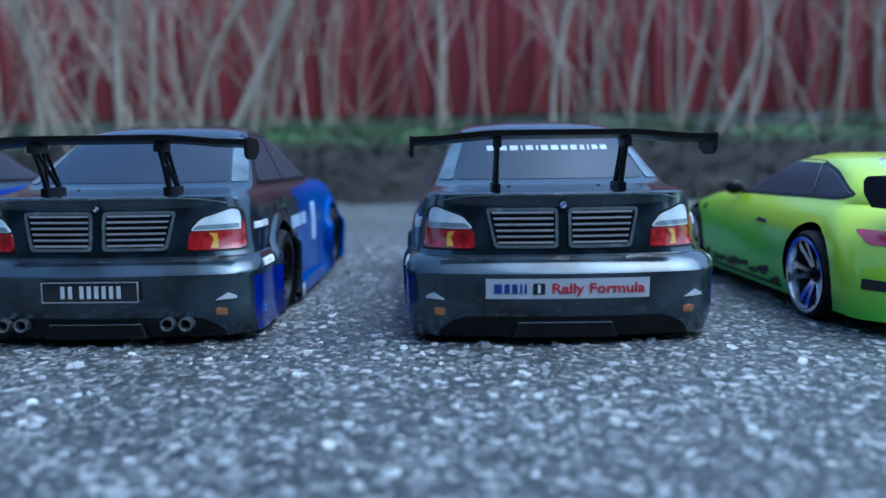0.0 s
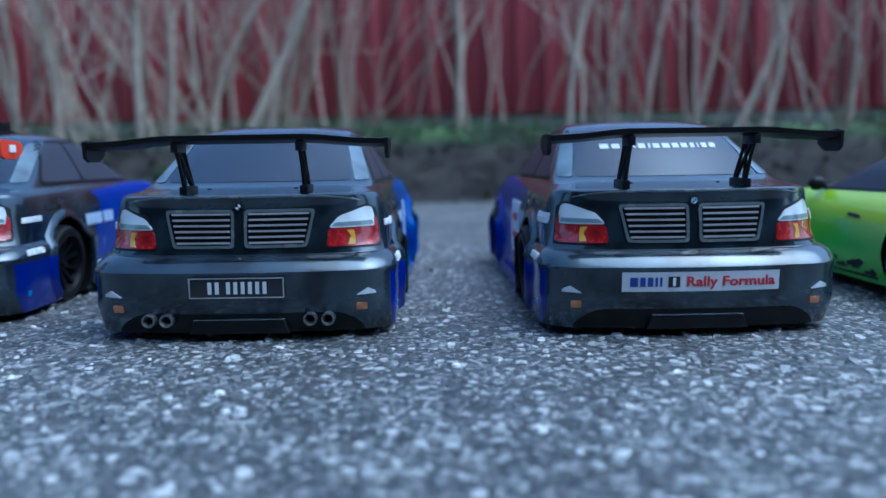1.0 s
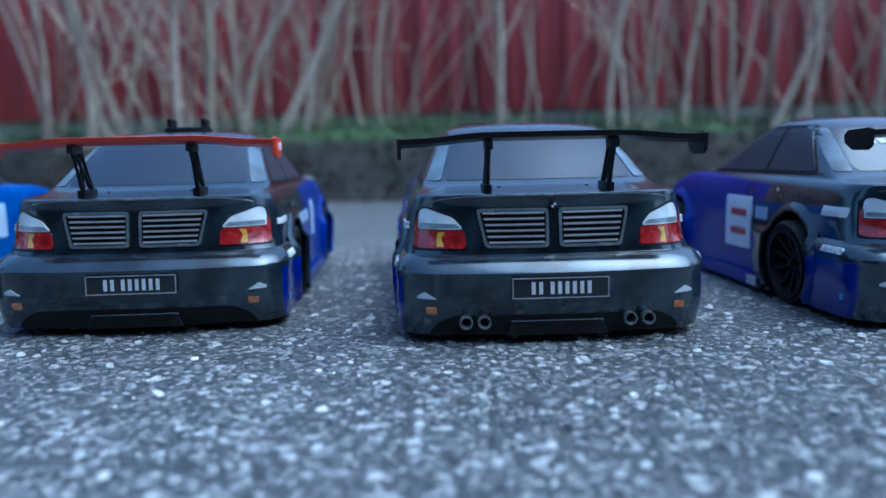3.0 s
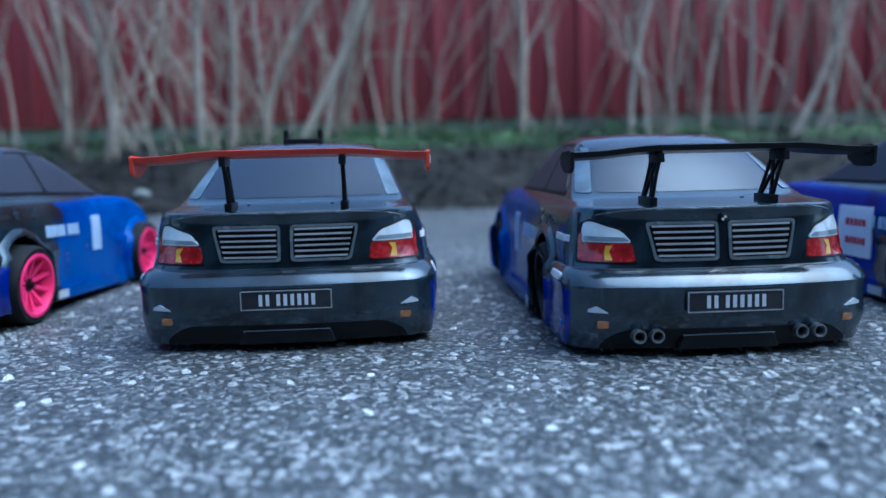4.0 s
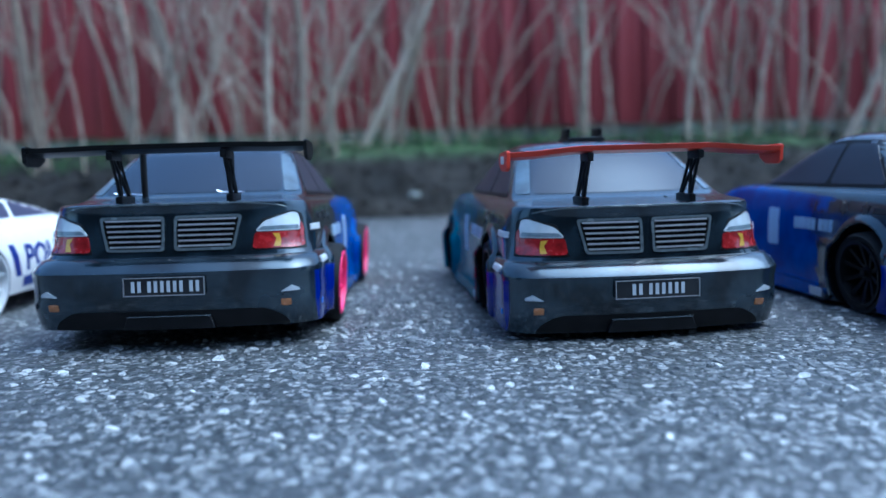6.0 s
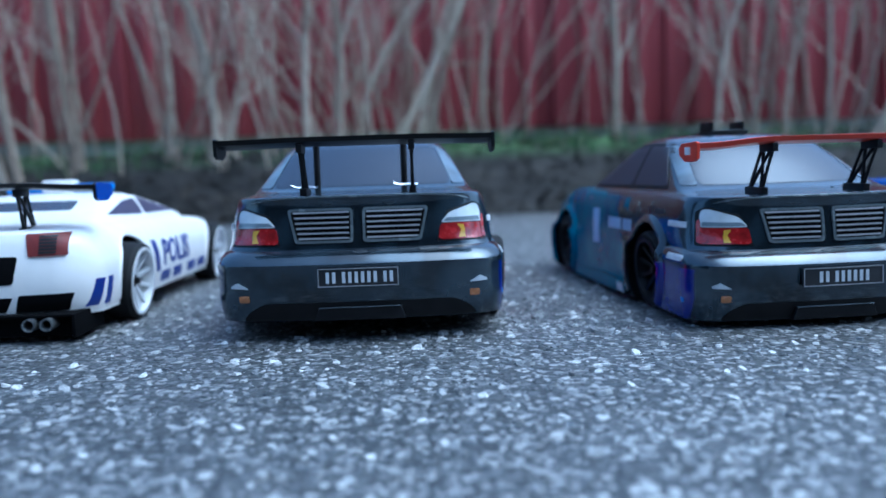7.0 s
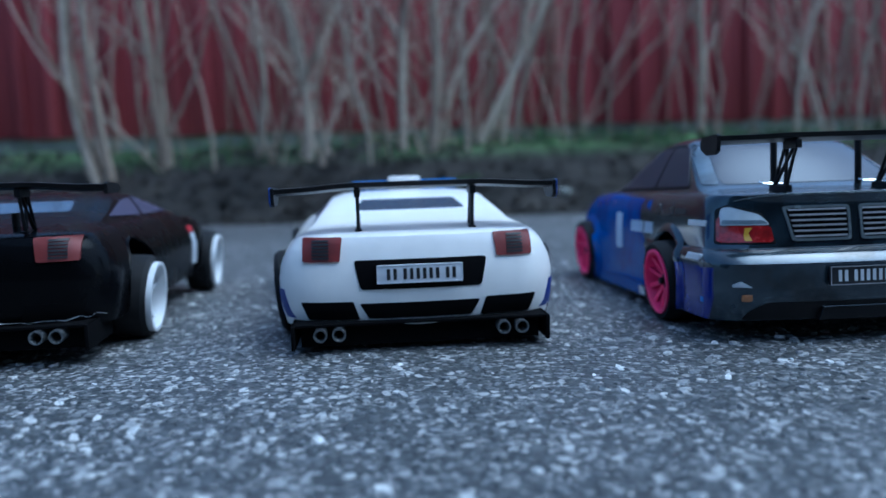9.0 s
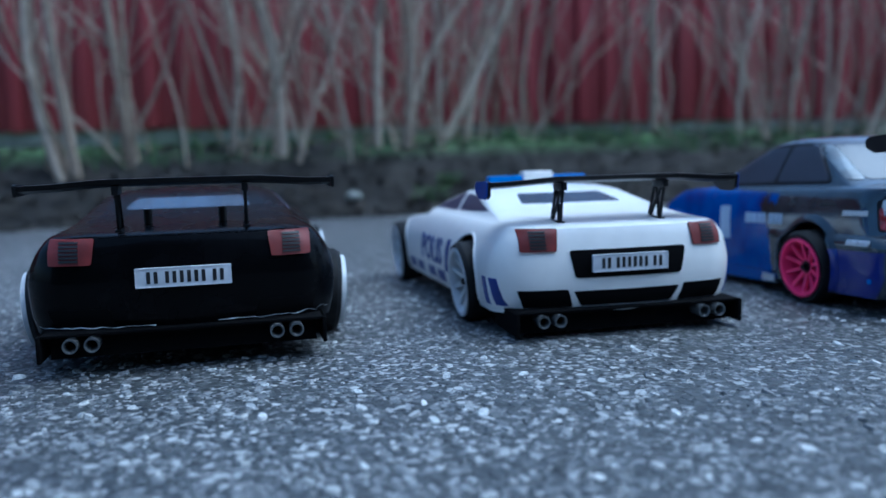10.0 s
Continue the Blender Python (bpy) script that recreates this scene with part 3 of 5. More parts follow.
def ground_cover():
    rng = random.Random(21)
    vs, fs = [], []
    for _ in range(15000):
        x, y = rng.uniform(-4.2, 2.6), rng.uniform(2.18, 3.05)
        if noise.noise((x * 1.7, y * 2.5, 5)) < rng.uniform(-0.15, 0.5) or (x < -1.15 and rng.random() < 0.6):
            continue
        z, h, w = bank_height(x, y) - 0.004, rng.uniform(0.02, 0.06), rng.uniform(0.0015, 0.004)
        a, k = rng.uniform(0, 3.14), len(vs)
        dx, dy = w * math.cos(a), w * math.sin(a)
        lx, ly = rng.gauss(0, 0.35) * h, rng.gauss(0, 0.35) * h
        vs += [(x - dx, y - dy, z), (x + dx, y + dy, z), (x + dx * 0.7 + lx * 0.4, y + dy * 0.7 + ly * 0.4, z + h * 0.6), (x - dx * 0.7 + lx * 0.4, y - dy * 0.7 + ly * 0.4, z + h * 0.6), (x + lx, y + ly, z + h)]
        fs += [(k, k + 1, k + 2, k + 3), (k + 3, k + 2, k + 4)]
    me = bpy.data.meshes.new("grass")
    me.from_pydata(vs, [], fs)
    me.materials.append(M["grass"])
    tagged(new("grass", me), "short green grass along the foot of the red wall", "grass", kind="stuff")
    vs, fs = [], []
    for _ in range(9000):
        x, y = rng.uniform(-4.2, 2.6), 1.88 + 0.75 * rng.random() ** 1.5
        z, s, a = bank_height(x, y) + 0.003, rng.uniform(0.006, 0.017), rng.uniform(0, 6.28)
        k = len(vs)
        for q, rr in ((0, 1), (1.3, 0.5), (3.14, 1), (4.9, 0.5)):
            vs.append((x + s * rr * math.cos(a + q), y + s * rr * math.sin(a + q), z + rng.uniform(-0.002, 0.010)))
        fs.append((k, k + 1, k + 2, k + 3))
    me = bpy.data.meshes.new("leaf_litter")
    me.from_pydata(vs, [], fs)
    me.materials.append(M["litter"])
    tagged(new("leaf_litter", me), "brown dead leaves lying on the soil bank", "leaf litter", kind="stuff")
    # pale stones at the road's edge
    for x, y, r in ((-1.16, 1.99, 0.020), (-1.72, 1.96, 0.014), (-0.66, 1.98, 0.016), (0.2, 1.97, 0.012)):
        bm = bmesh.new()
        bmesh.ops.create_icosphere(bm, subdivisions=3, radius=r)
        for v in bm.verts:
            v.co *= 1 + 0.3 * noise.noise(v.co * 30 + Vector((x, y, 0)))
            v.co.z *= 0.55
        st = tagged(new("stone", mesh_of(bm, "concrete")), "pale grey stone lying on the edge of the bank", "stone")
        st.location = (x, y, bank_height(x, y) + r * 0.25)


ground_cover()


def weed(x, y, spread, seed):
    """A low green weed of many small leaves."""
    rng = random.Random(seed)
    plant = tagged(new("weed"), "small green weed at the foot of the soil bank", "plant", group="weeds on the bank")
    plant.location = (x, y, max(0.0, bank_height(x, y)))
    bm = bmesh.new()
    for _ in range(90):
        a, d = rng.uniform(0, 6.283), spread * rng.random() ** 0.6
        base = Vector((d * math.cos(a), 0.6 * d * math.sin(a), rng.uniform(0.0, 0.75 * spread)))
        b, le, w = rng.uniform(0, 6.283), rng.uniform(0.010, 0.020), rng.uniform(0.003, 0.006)
        ahead, aside = Vector((math.cos(b), math.sin(b), rng.uniform(-0.2, 0.7))), Vector((-math.sin(b), math.cos(b), 0))
        vs = [bm.verts.new(base + ahead * le * u + aside * w * k + Vector((0, 0, -le * 0.3 * u * u))) for u, k in ((0, 0), (0.45, 1), (1, 0), (0.45, -1))]
        bm.faces.new(vs)
    part("leaves", bm, "grass", plant)
    bm = bmesh.new()
    for _ in range(9):
        a, d = rng.uniform(0, 6.283), spread * rng.uniform(0.3, 0.9)
        tip = Vector((d * math.cos(a), 0.6 * d * math.sin(a), rng.uniform(0.3, 0.75) * spread))
        tube(bm, [Vector((0, 0, -0.004)), tip * 0.5 + Vector((0, 0, 0.004)), tip], [0.0011, 0.0009, 0.0006], 5)
    part("stalks", bm, "grass", plant)


weed(-0.97, 1.95, 0.050, 3)
weed(-0.91, 2.00, 0.035, 8)


def hedge():
    """An added, unseen dark hedge across the yard behind the camera closes the place and blocks low sky light."""
    bm = bmesh.new()
    n, m = 120, 26
    rows = []
    for j in range(m + 1):
        a = math.pi * j / m
        row = []
        for i in range(n + 1):
            x = -17 + 34 * i / n
            q = Vector((x, -6.5 + 1.0 * math.cos(a), 4.4 * math.sin(a) ** 0.6 if 0 < j < m else -0.02))
            row.append(bm.verts.new(q + Vector((0.2, 0.35, 0.35)) * noise.noise((x * 1.3, a * 4, 9)) * (1 if 0 < j < m else 0)))
        rows.append(row)
    for a, b in zip(rows, rows[1:]):
        for i in range(n):
            bm.faces.new((a[i], a[i + 1], b[i + 1], b[i]))
    bmesh.ops.recalc_face_normals(bm, faces=bm.faces)
    tagged(new("backdrop", mesh_of(bm, "hedge", 80)), "unseen tall dark hedge added to close the yard and block low sky", "hedge", kind="structure")


hedge()


# ---- model cars ----
def contour(z, yr, yf, hw, rr, rf, bow):
    """One level of a body: a rounded plan outline, rear end bowed."""
    half = []
    for i in range(6):
        half.append(((hw - rr) * i / 6, yr))
    for i in range(9):
        a = math.pi / 2 * i / 8
        half.append((hw - rr + rr * math.sin(a), yr + rr - rr * math.cos(a)))
    for i in range(1, 22):
        half.append((hw, yr + rr + (yf - rf - yr - rr) * i / 22))
    for i in range(7):
        a = math.pi / 2 * i / 6
        half.append((hw - rf + rf * math.cos(a), yf - rf + rf * math.sin(a)))
    for i in range(1, 5):
        half.append(((hw - rf) * (1 - i / 5), yf))
    half.append((0, yf))
    mid = (yr + yf) / 2
    out = [(x, y + bow * (x / hw) ** 2 * max(0, 1 - (y - yr) / 0.06) if y < mid else y - 0.03 * (x / hw) ** 2 * max(0, 1 - (yf - y) / 0.06), z) for x, y in half]
    return out + [(-x, y, z) for x, y, z in out[-2:0:-1]]


def loft(levels, wheels, cut_r, cut_in, mats, cut_z, taper=0.0, door=0.0):
    """A closed shell from stacked plan outlines, with wheel openings cut into it."""
    bm = bmesh.new()
    rings = [[bm.verts.new(p) for p in contour(*lv)] for lv in levels]
    for v in bm.verts:
        v.co.x *= 1 + taper * (v.co.y - 0.04) / 0.3
        if door and abs(v.co.x) > door:
            w = max(0.0, min(1.0, (v.co.y - wheels[0] - 0.034) / 0.022)) * max(0.0, min(1.0, (wheels[1] - 0.034 - v.co.y) / 0.022))
            v.co.x += (math.copysign(door, v.co.x) - v.co.x) * w
    n = len(rings[0])
    for a, b in zip(rings, rings[1:]):
        for i in range(n):
            bm.faces.new((a[i], a[(i + 1) % n], b[(i + 1) % n], b[i]))
    for ring, flip in ((rings[0], True), (rings[-1], False)):
        c = bm.verts.new(sum((v.co for v in ring), Vector()) / n)
        for i in range(n):
            f = (ring[i], ring[(i + 1) % n], c)
            bm.faces.new(f[::-1] if flip else f)
    bmesh.ops.recalc_face_normals(bm, faces=bm.faces)
    me = bpy.data.meshes.new("shell")
    bm.to_mesh(me)
    bm.free()
    for k in mats:
        me.materials.append(M[k])
    raw = new("raw", me)
    temps = [raw]
    for y in wheels:
        for s in (-1, 1):
            b2 = bmesh.new()
            prof = [(s * cut_in, 0.0001), (s * cut_in, cut_r), (s * 0.15, cut_r), (s * 0.15, 0.0001)]
            b2 = lathe(prof, n=40)
            bmesh.ops.remove_doubles(b2, verts=b2.verts, dist=0.0004)
            bmesh.ops.translate(b2, verts=b2.verts, vec=(0, y, cut_z))
            bmesh.ops.recalc_face_normals(b2, faces=b2.faces)
            for f in b2.faces:
                f.material_index = 1
            cm = bpy.data.meshes.new("cut")
            b2.to_mesh(cm)
            b2.free()
            for k in mats:
                cm.materials.append(M[k])
            co = new("cut", cm)
            temps.append(co)
            md = raw.modifiers.new("cut", "BOOLEAN")
            md.operation, md.object, md.solver = "DIFFERENCE", co, "EXACT"
    dg = bpy.context.evaluated_depsgraph_get()
    dg.update()
    out = bpy.data.meshes.new_from_object(raw.evaluated_get(dg))
    for o in temps:
        bpy.data.objects.remove(o)
    bm = bmesh.new()
    bm.from_mesh(out)
    bm.normal_update()
    for f in bm.faces:
        f.smooth = True
    for e in bm.edges:
        if len(e.link_faces) == 2 and e.calc_face_angle(0) > radians(38):
            e.smooth = False
    bm.to_mesh(out)
    from mathutils.bvhtree import BVHTree
    tree = BVHTree.FromBMesh(bm)
    bm.free()
    return out, tree


SPAN = {"x": 1.0}


def slice_bm(bm, step):
    """Cuts a flat mesh in x, z into small cells, so that it can follow a curved shell."""
    for axis in (0, 2):
        lo, hi = min(v.co[axis] for v in bm.verts), max(v.co[axis] for v in bm.verts)
        k = math.floor(lo / step) + 1
        while k * step < hi:
            co, no = [0, 0, 0], [0, 0, 0]
            co[axis], no[axis] = k * step, 1
            bmesh.ops.bisect_plane(bm, geom=bm.verts[:] + bm.edges[:] + bm.faces[:], plane_co=co, plane_no=no, dist=1e-6)
            k += 1


def lay(bm, tree, eye, turn, up=0.0004, step=0.004, lift=0.0):
    """Lays a flat mesh (x, z) on a shell: eye is where its origin hangs, turn its heading in degrees (0 looks ahead), lift tips it downwards."""
    if abs(turn) < 60:
        for v in bm.verts:
            v.co.x *= SPAN["x"]
        eye = (eye[0] * SPAN["x"], eye[1], eye[2])
    slice_bm(bm, step)
    rot = Euler((radians(-lift), 0, radians(turn))).to_matrix()
    way = rot @ Vector((0, 1, 0))
    lost = []
    for v in bm.verts:
        start = Vector(eye) + rot @ Vector((v.co.x, 0, v.co.z)) - way * 0.3
        hit, nrm, _, _ = tree.ray_cast(start, way)
        if hit is None:
            lost.append(v)
        else:
            v.co = hit - way * up
    if lost:
        bmesh.ops.delete(bm, geom=lost, context="VERTS")
    rim = [e for e in bm.edges if e.is_boundary]
    ret = bmesh.ops.extrude_edge_only(bm, edges=rim)
    for v in ret["geom"]:
        if isinstance(v, bmesh.types.BMVert):
            v.co += way * (up + 0.0012)
    bmesh.ops.recalc_face_normals(bm, faces=bm.faces)
    if bm.faces and sum((f.normal.dot(way) * f.calc_area() for f in bm.faces)) > 0:
        bmesh.ops.reverse_faces(bm, faces=bm.faces)
    return bm


def flat(poly, soften=0.0, n=4):
    """A flat face in x, z with softened corners."""
    if soften:
        out = []
        k = len(poly)
        for i in range(k):
            p, a, b = Vector(poly[i]), Vector(poly[i - 1]), Vector(poly[(i + 1) % k])
            u, w = (a - p), (b - p)
            s = min(soften, u.length * 0.45, w.length * 0.45)
            p0, p1 = p + u.normalized() * s, p + w.normalized() * s
            for j in range(n + 1):
                t = j / n
                out.append(tuple(p0 * (1 - t) ** 2 + p * 2 * t * (1 - t) + p1 * t * t))
        poly = out
    bm = bmesh.new()
    bm.faces.new([bm.verts.new((x, 0, z)) for x, z in poly])
    return bm


def ring_flat(poly, inset, soften=0.0):
    bm = flat(poly, soften)
    outer = [v.co.copy() for v in bm.verts]
    c = sum(outer, Vector()) / len(outer)
    wide, tall = max(abs(v.x - c.x) for v in outer), max(abs(v.z - c.z) for v in outer)
    bm.free()
    bm = bmesh.new()
    a = [bm.verts.new(v) for v in outer]
    b = [bm.verts.new((c.x + (v.x - c.x) * (1 - inset / wide), 0, c.z + (v.z - c.z) * (1 - inset / tall))) for v in outer]
    for i in range(len(a)):
        j = (i + 1) % len(a)
        bm.faces.new((a[i], a[j], b[j], b[i]))
    return bm


def star(r, turn=0.0):
    pts = []
    for i in range(10):
        a = math.pi / 2 + turn + math.pi * i / 5
        q = r if i % 2 == 0 else r * 0.42
        pts.append((q * math.cos(a), q * math.sin(a)))
    return pts


def text_flat(text, size, width=None, shear=0.0, bold=0.0):
    """Letters as a flat mesh in x, z, centred."""
    cu = bpy.data.curves.new("text", "FONT")
    cu.body, cu.size, cu.align_x, cu.align_y, cu.shear, cu.offset = text, size, "CENTER", "CENTER", shear, bold
    cu.resolution_u = 2
    ob = new("text", cu)
    dg = bpy.context.evaluated_depsgraph_get()
    dg.update()
    me = bpy.data.meshes.new_from_object(ob.evaluated_get(dg))
    bpy.data.objects.remove(ob)
    bm = bmesh.new()
    bm.from_mesh(me)
    bpy.data.meshes.remove(me)
    xs = [v.co.x for v in bm.verts]
    k = width / (max(xs) - min(xs)) if width else 1
    for v in bm.verts:
        v.co = (v.co.x * k, 0, v.co.y)
    return bm


def bars(widths, gap, height):
    """Plain bars that stand for characters, centred; a width of 0 is a space."""
    bm = bmesh.new()
    total = sum(w if w else gap * 2 for w in widths) + gap * (len(widths) - 1)
    x = -total / 2
    for w in widths:
        if w:
            vs = [bm.verts.new((a, 0, b)) for a, b in ((x, -height / 2), (x + w, -height / 2), (x + w, height / 2), (x, height / 2))]
            bm.faces.new(vs)
        x += (w if w else gap * 2) + gap
    return bm


def move(bm, v=(0, 0, 0), rot=None):
    if rot:
        bmesh.ops.rotate(bm, verts=bm.verts, cent=(0, 0, 0), matrix=Euler([radians(a) for a in rot]).to_matrix())
    bmesh.ops.translate(bm, verts=bm.verts, vec=v)
    return bm


def thick(bm, d):
    """Gives a flat mesh in x, z a thickness towards the back."""
    ret = bmesh.ops.extrude_face_region(bm, geom=bm.faces[:])
    for v in ret["geom"]:
        if isinstance(v, bmesh.types.BMVert):
            v.co.y += d
    bmesh.ops.recalc_face_normals(bm, faces=bm.faces)
    return bm


def wheel(car, x, y, z, side, r, rim_mat, spokes=10, w=0.026, rim_r=0.026, camber=0.0, label="", tyre_mat="rubber", lip=1.04, bold=1.0, pair=0.0, barrel=None):
    """side is 1 for a wheel whose face looks to +x."""
    hub = new("wheel")
    hub.parent = car
    hub.matrix_basis = pose(x, y, z, 0, camber * side, 0)
    tagged(hub, label)
    s, h = side, w / 2
    tyre = lathe([(-h * 0.9, rim_r), (-h, r * 0.93), (-h * 0.72, r), (h * 0.72, r), (h, r * 0.93), (h * 0.96, rim_r + 0.0012), (h * 0.8, rim_r)], n=40, closed=True)
    part("tyre", tyre, tyre_mat, hub)
    rim = lathe([(s * h * lip, rim_r + 0.0008), (s * h * lip, rim_r - 0.0018), (s * h * 0.55, rim_r - 0.0035), (-s * h * 0.8, rim_r - 0.005), (-s * h * 0.8, rim_r), (s * h * 0.8, rim_r + 0.0008)], n=40, closed=True)
    part("rim", rim, rim_mat, hub)
    if barrel:
        part("barrel", lathe([(s * h * 0.5, rim_r - 0.0042), (-s * h * 0.75, rim_r - 0.0056)], n=40), barrel, hub)
    back = lathe([(-s * h * 0.5, 0.0005), (-s * h * 0.5, rim_r - 0.004)], n=24)
    part("brake_disc", back, "matte", hub)
    for i in range(spokes):
        a = 2 * math.pi * i / spokes + (pair if i % 2 else -pair)
        b = bmesh.new()
        r0, r1 = 0.0045, rim_r - 0.002
        x0, x1 = s * h * 0.30, s * h * 0.72
        vs = []
        for rr, xx, ww in ((r0, x0, 0.0014 * bold), (r1, x1, 0.0017 * bold)):
            for dx, dw in ((0.0014, -1), (0.0014, 1), (-0.0014, 1), (-0.0014, -1)):
                vs.append(b.verts.new((xx + dx, dw * ww, rr)))
        for q in ((0, 1, 2, 3), (7, 6, 5, 4), (0, 4, 5, 1), (1, 5, 6, 2), (2, 6, 7, 3), (3, 7, 4, 0)):
            b.faces.new([vs[j] for j in q])
        bmesh.ops.recalc_face_normals(b, faces=b.faces)
        bmesh.ops.rotate(b, verts=b.verts, cent=(0, 0, 0), matrix=Euler((a, 0, 0)).to_matrix())
        part("spoke", b, rim_mat, hub)
    nut = lathe([(s * h * 0.1, 0.0055), (s * h * 0.45, 0.0055), (s * h * 0.47, 0.003), (s * h * 0.75, 0.0028), (s * h * 0.75, 0.0002)], n=12)
    part("hub_nut", nut, "black", hub)


def rear_wing(car, z, y, half, mat, x_strut, foot_z, foot_y, drop=0.006, chord=0.03, tilt=4, plates=None, tall=0.014):
    wing = new("rear_wing")
    wing.parent = car
    bm = bmesh.new()
    prof = [(0, 0.0026), (0.004, 0.0032), (chord * 0.4, 0.0030), (chord * 0.8, 0.0012), (chord, 0), (chord, -0.0006), (chord * 0.6, -0.0016), (chord * 0.25, -0.0014), (0.002, -0.0006)]
    t = math.tan(radians(tilt))
    rings = []
    xs = [(-half, -drop), (-half * 0.8, -drop * 0.8), (-half * 0.55, -drop * 0.15), (-half * 0.45, 0), (0, 0), (half * 0.45, 0), (half * 0.55, -drop * 0.15), (half * 0.8, -drop * 0.8), (half, -drop)]
    for x, dz in xs:
        rings.append([bm.verts.new((x, y + a, z + dz + b - a * t)) for a, b in prof])
    n = len(prof)
    for p, q in zip(rings, rings[1:]):
        for i in range(n):
            bm.faces.new((p[i], p[(i + 1) % n], q[(i + 1) % n], q[i]))
    bm.faces.new(rings[0])
    bm.faces.new(rings[-1][::-1])
    bmesh.ops.recalc_face_normals(bm, faces=bm.faces)
    part("blade", bm, mat, wing)
    for s in (-1, 1):
        pl = [(0, 0.003), (0.003, 0.0042), (chord * 0.9, 0.0030), (chord + 0.001, 0.000), (chord, -tall * 0.4), (chord * 0.7, -tall + 0.004), (0.006, -tall + 0.004), (0.001, -tall * 0.55)]
        b = prism(pl, 0.0025, 0.0004)
        bmesh.ops.rotate(b, verts=b.verts, cent=(0, 0, 0), matrix=Euler((0, 0, radians(90))).to_matrix())
        # plate lies in y, z
        bmesh.ops.translate(b, verts=b.verts, vec=(s * half + 0.00125, y, z - drop))
        ep = part("end_plate", b, mat, wing)
        if plates and plates != mat:
            b = prism(pl, 0.0009, 0.0002)
            bmesh.ops.rotate(b, verts=b.verts, cent=(0, 0, 0), matrix=Euler((0, 0, radians(90))).to_matrix())
            bmesh.ops.translate(b, verts=b.verts, vec=(s * (half + 0.0018) + 0.00045, y, z - drop))
            part("plate_cover", b, plates, ep, "blue outer face of the end plate")
    for s in (-1, 1):
        x = s * x_strut
        bm = bmesh.new()
        top = z - 0.002
        for f0, t0 in (((foot_y - 0.007), y + 0.005), ((foot_y + 0.011), y + 0.020), ((foot_y - 0.006), y + 0.019), ((foot_y + 0.010), y + 0.006)):
            tube(bm, [Vector((x, f0, foot_z)), Vector((x, (f0 + t0) / 2, (foot_z + top) / 2)), Vector((x, t0, top - 0.001))], [0.0016, 0.0012, 0.0014], 6)
        box(bm, x - 0.0026, x + 0.0026, foot_y - 0.011, foot_y + 0.014, foot_z - 0.006, foot_z + 0.0015, 0.0008)
        box(bm, x - 0.0022, x + 0.0022, y + 0.003, y + 0.022, top - 0.006, top, 0.0006)
        part("strut", bm, "black", wing, "black lattice strut")
    return wing


SEDAN = [
    # z, rear, front, half width, rear corner, front corner, bow
    (0.0045, 0.016, 0.415, 0.087, 0.026, 0.04, 0.012),
    (0.0060, 0.0090, 0.426, 0.0905, 0.022, 0.04, 0.010),
    (0.0150, 0.0062, 0.432, 0.0915, 0.021, 0.04, 0.010),
    (0.0230, 0.0034, 0.433, 0.0918, 0.021, 0.04, 0.010),
    (0.0290, 0.0018, 0.434, 0.0922, 0.024, 0.04, 0.012),
    (0.0400, 0.001, 0.436, 0.0920, 0.024, 0.04, 0.012),
    (0.0462, 0.000, 0.437, 0.0926, 0.024, 0.04, 0.012),
    (0.0474, 0.0008, 0.437, 0.0926, 0.024, 0.04, 0.012),
    (0.0512, 0.0045, 0.436, 0.0916, 0.024, 0.04, 0.012),
    (0.0550, 0.0090, 0.434, 0.0892, 0.024, 0.04, 0.012),
    (0.0562, 0.0140, 0.432, 0.0870, 0.024, 0.04, 0.012),
    (0.0640, 0.0150, 0.428, 0.0868, 0.034, 0.04, 0.013),
    (0.0760, 0.0165, 0.420, 0.0860, 0.035, 0.04, 0.013),
    (0.0850, 0.0182, 0.405, 0.0842, 0.033, 0.04, 0.014),
    (0.0905, 0.0178, 0.392, 0.0822, 0.030, 0.04, 0.014),
    (0.0932, 0.0170, 0.380, 0.0803, 0.029, 0.04, 0.014),
    (0.0942, 0.0182, 0.372, 0.0792, 0.029, 0.04, 0.014),
    (0.0947, 0.0225, 0.366, 0.0784, 0.028, 0.04, 0.013),
    (0.0953, 0.0360, 0.350, 0.0770, 0.024, 0.04, 0.010),
    (0.0968, 0.0540, 0.340, 0.0755, 0.020, 0.04, 0.010),
    (0.0990, 0.0640, 0.328, 0.0750, 0.016, 0.035, 0.010),
    (0.1012, 0.0692, 0.320, 0.0738, 0.014, 0.03, 0.012),
    (0.1092, 0.0815, 0.302, 0.0705, 0.015, 0.03, 0.013),
    (0.1204, 0.0985, 0.282, 0.0658, 0.016, 0.03, 0.013),
    (0.1316, 0.1160, 0.258, 0.0606, 0.018, 0.03, 0.013),
    (0.1373, 0.1270, 0.246, 0.0568, 0.022, 0.03, 0.010),
    (0.1410, 0.1400, 0.234, 0.0500, 0.028, 0.03, 0.012),
    (0.1428, 0.1560, 0.220, 0.0420, 0.028, 0.03, 0.010),
    (0.1435, 0.1750, 0.205, 0.0280, 0.012, 0.012, 0.0),
]
SEDAN_WHEELS = (0.112, 0.348)


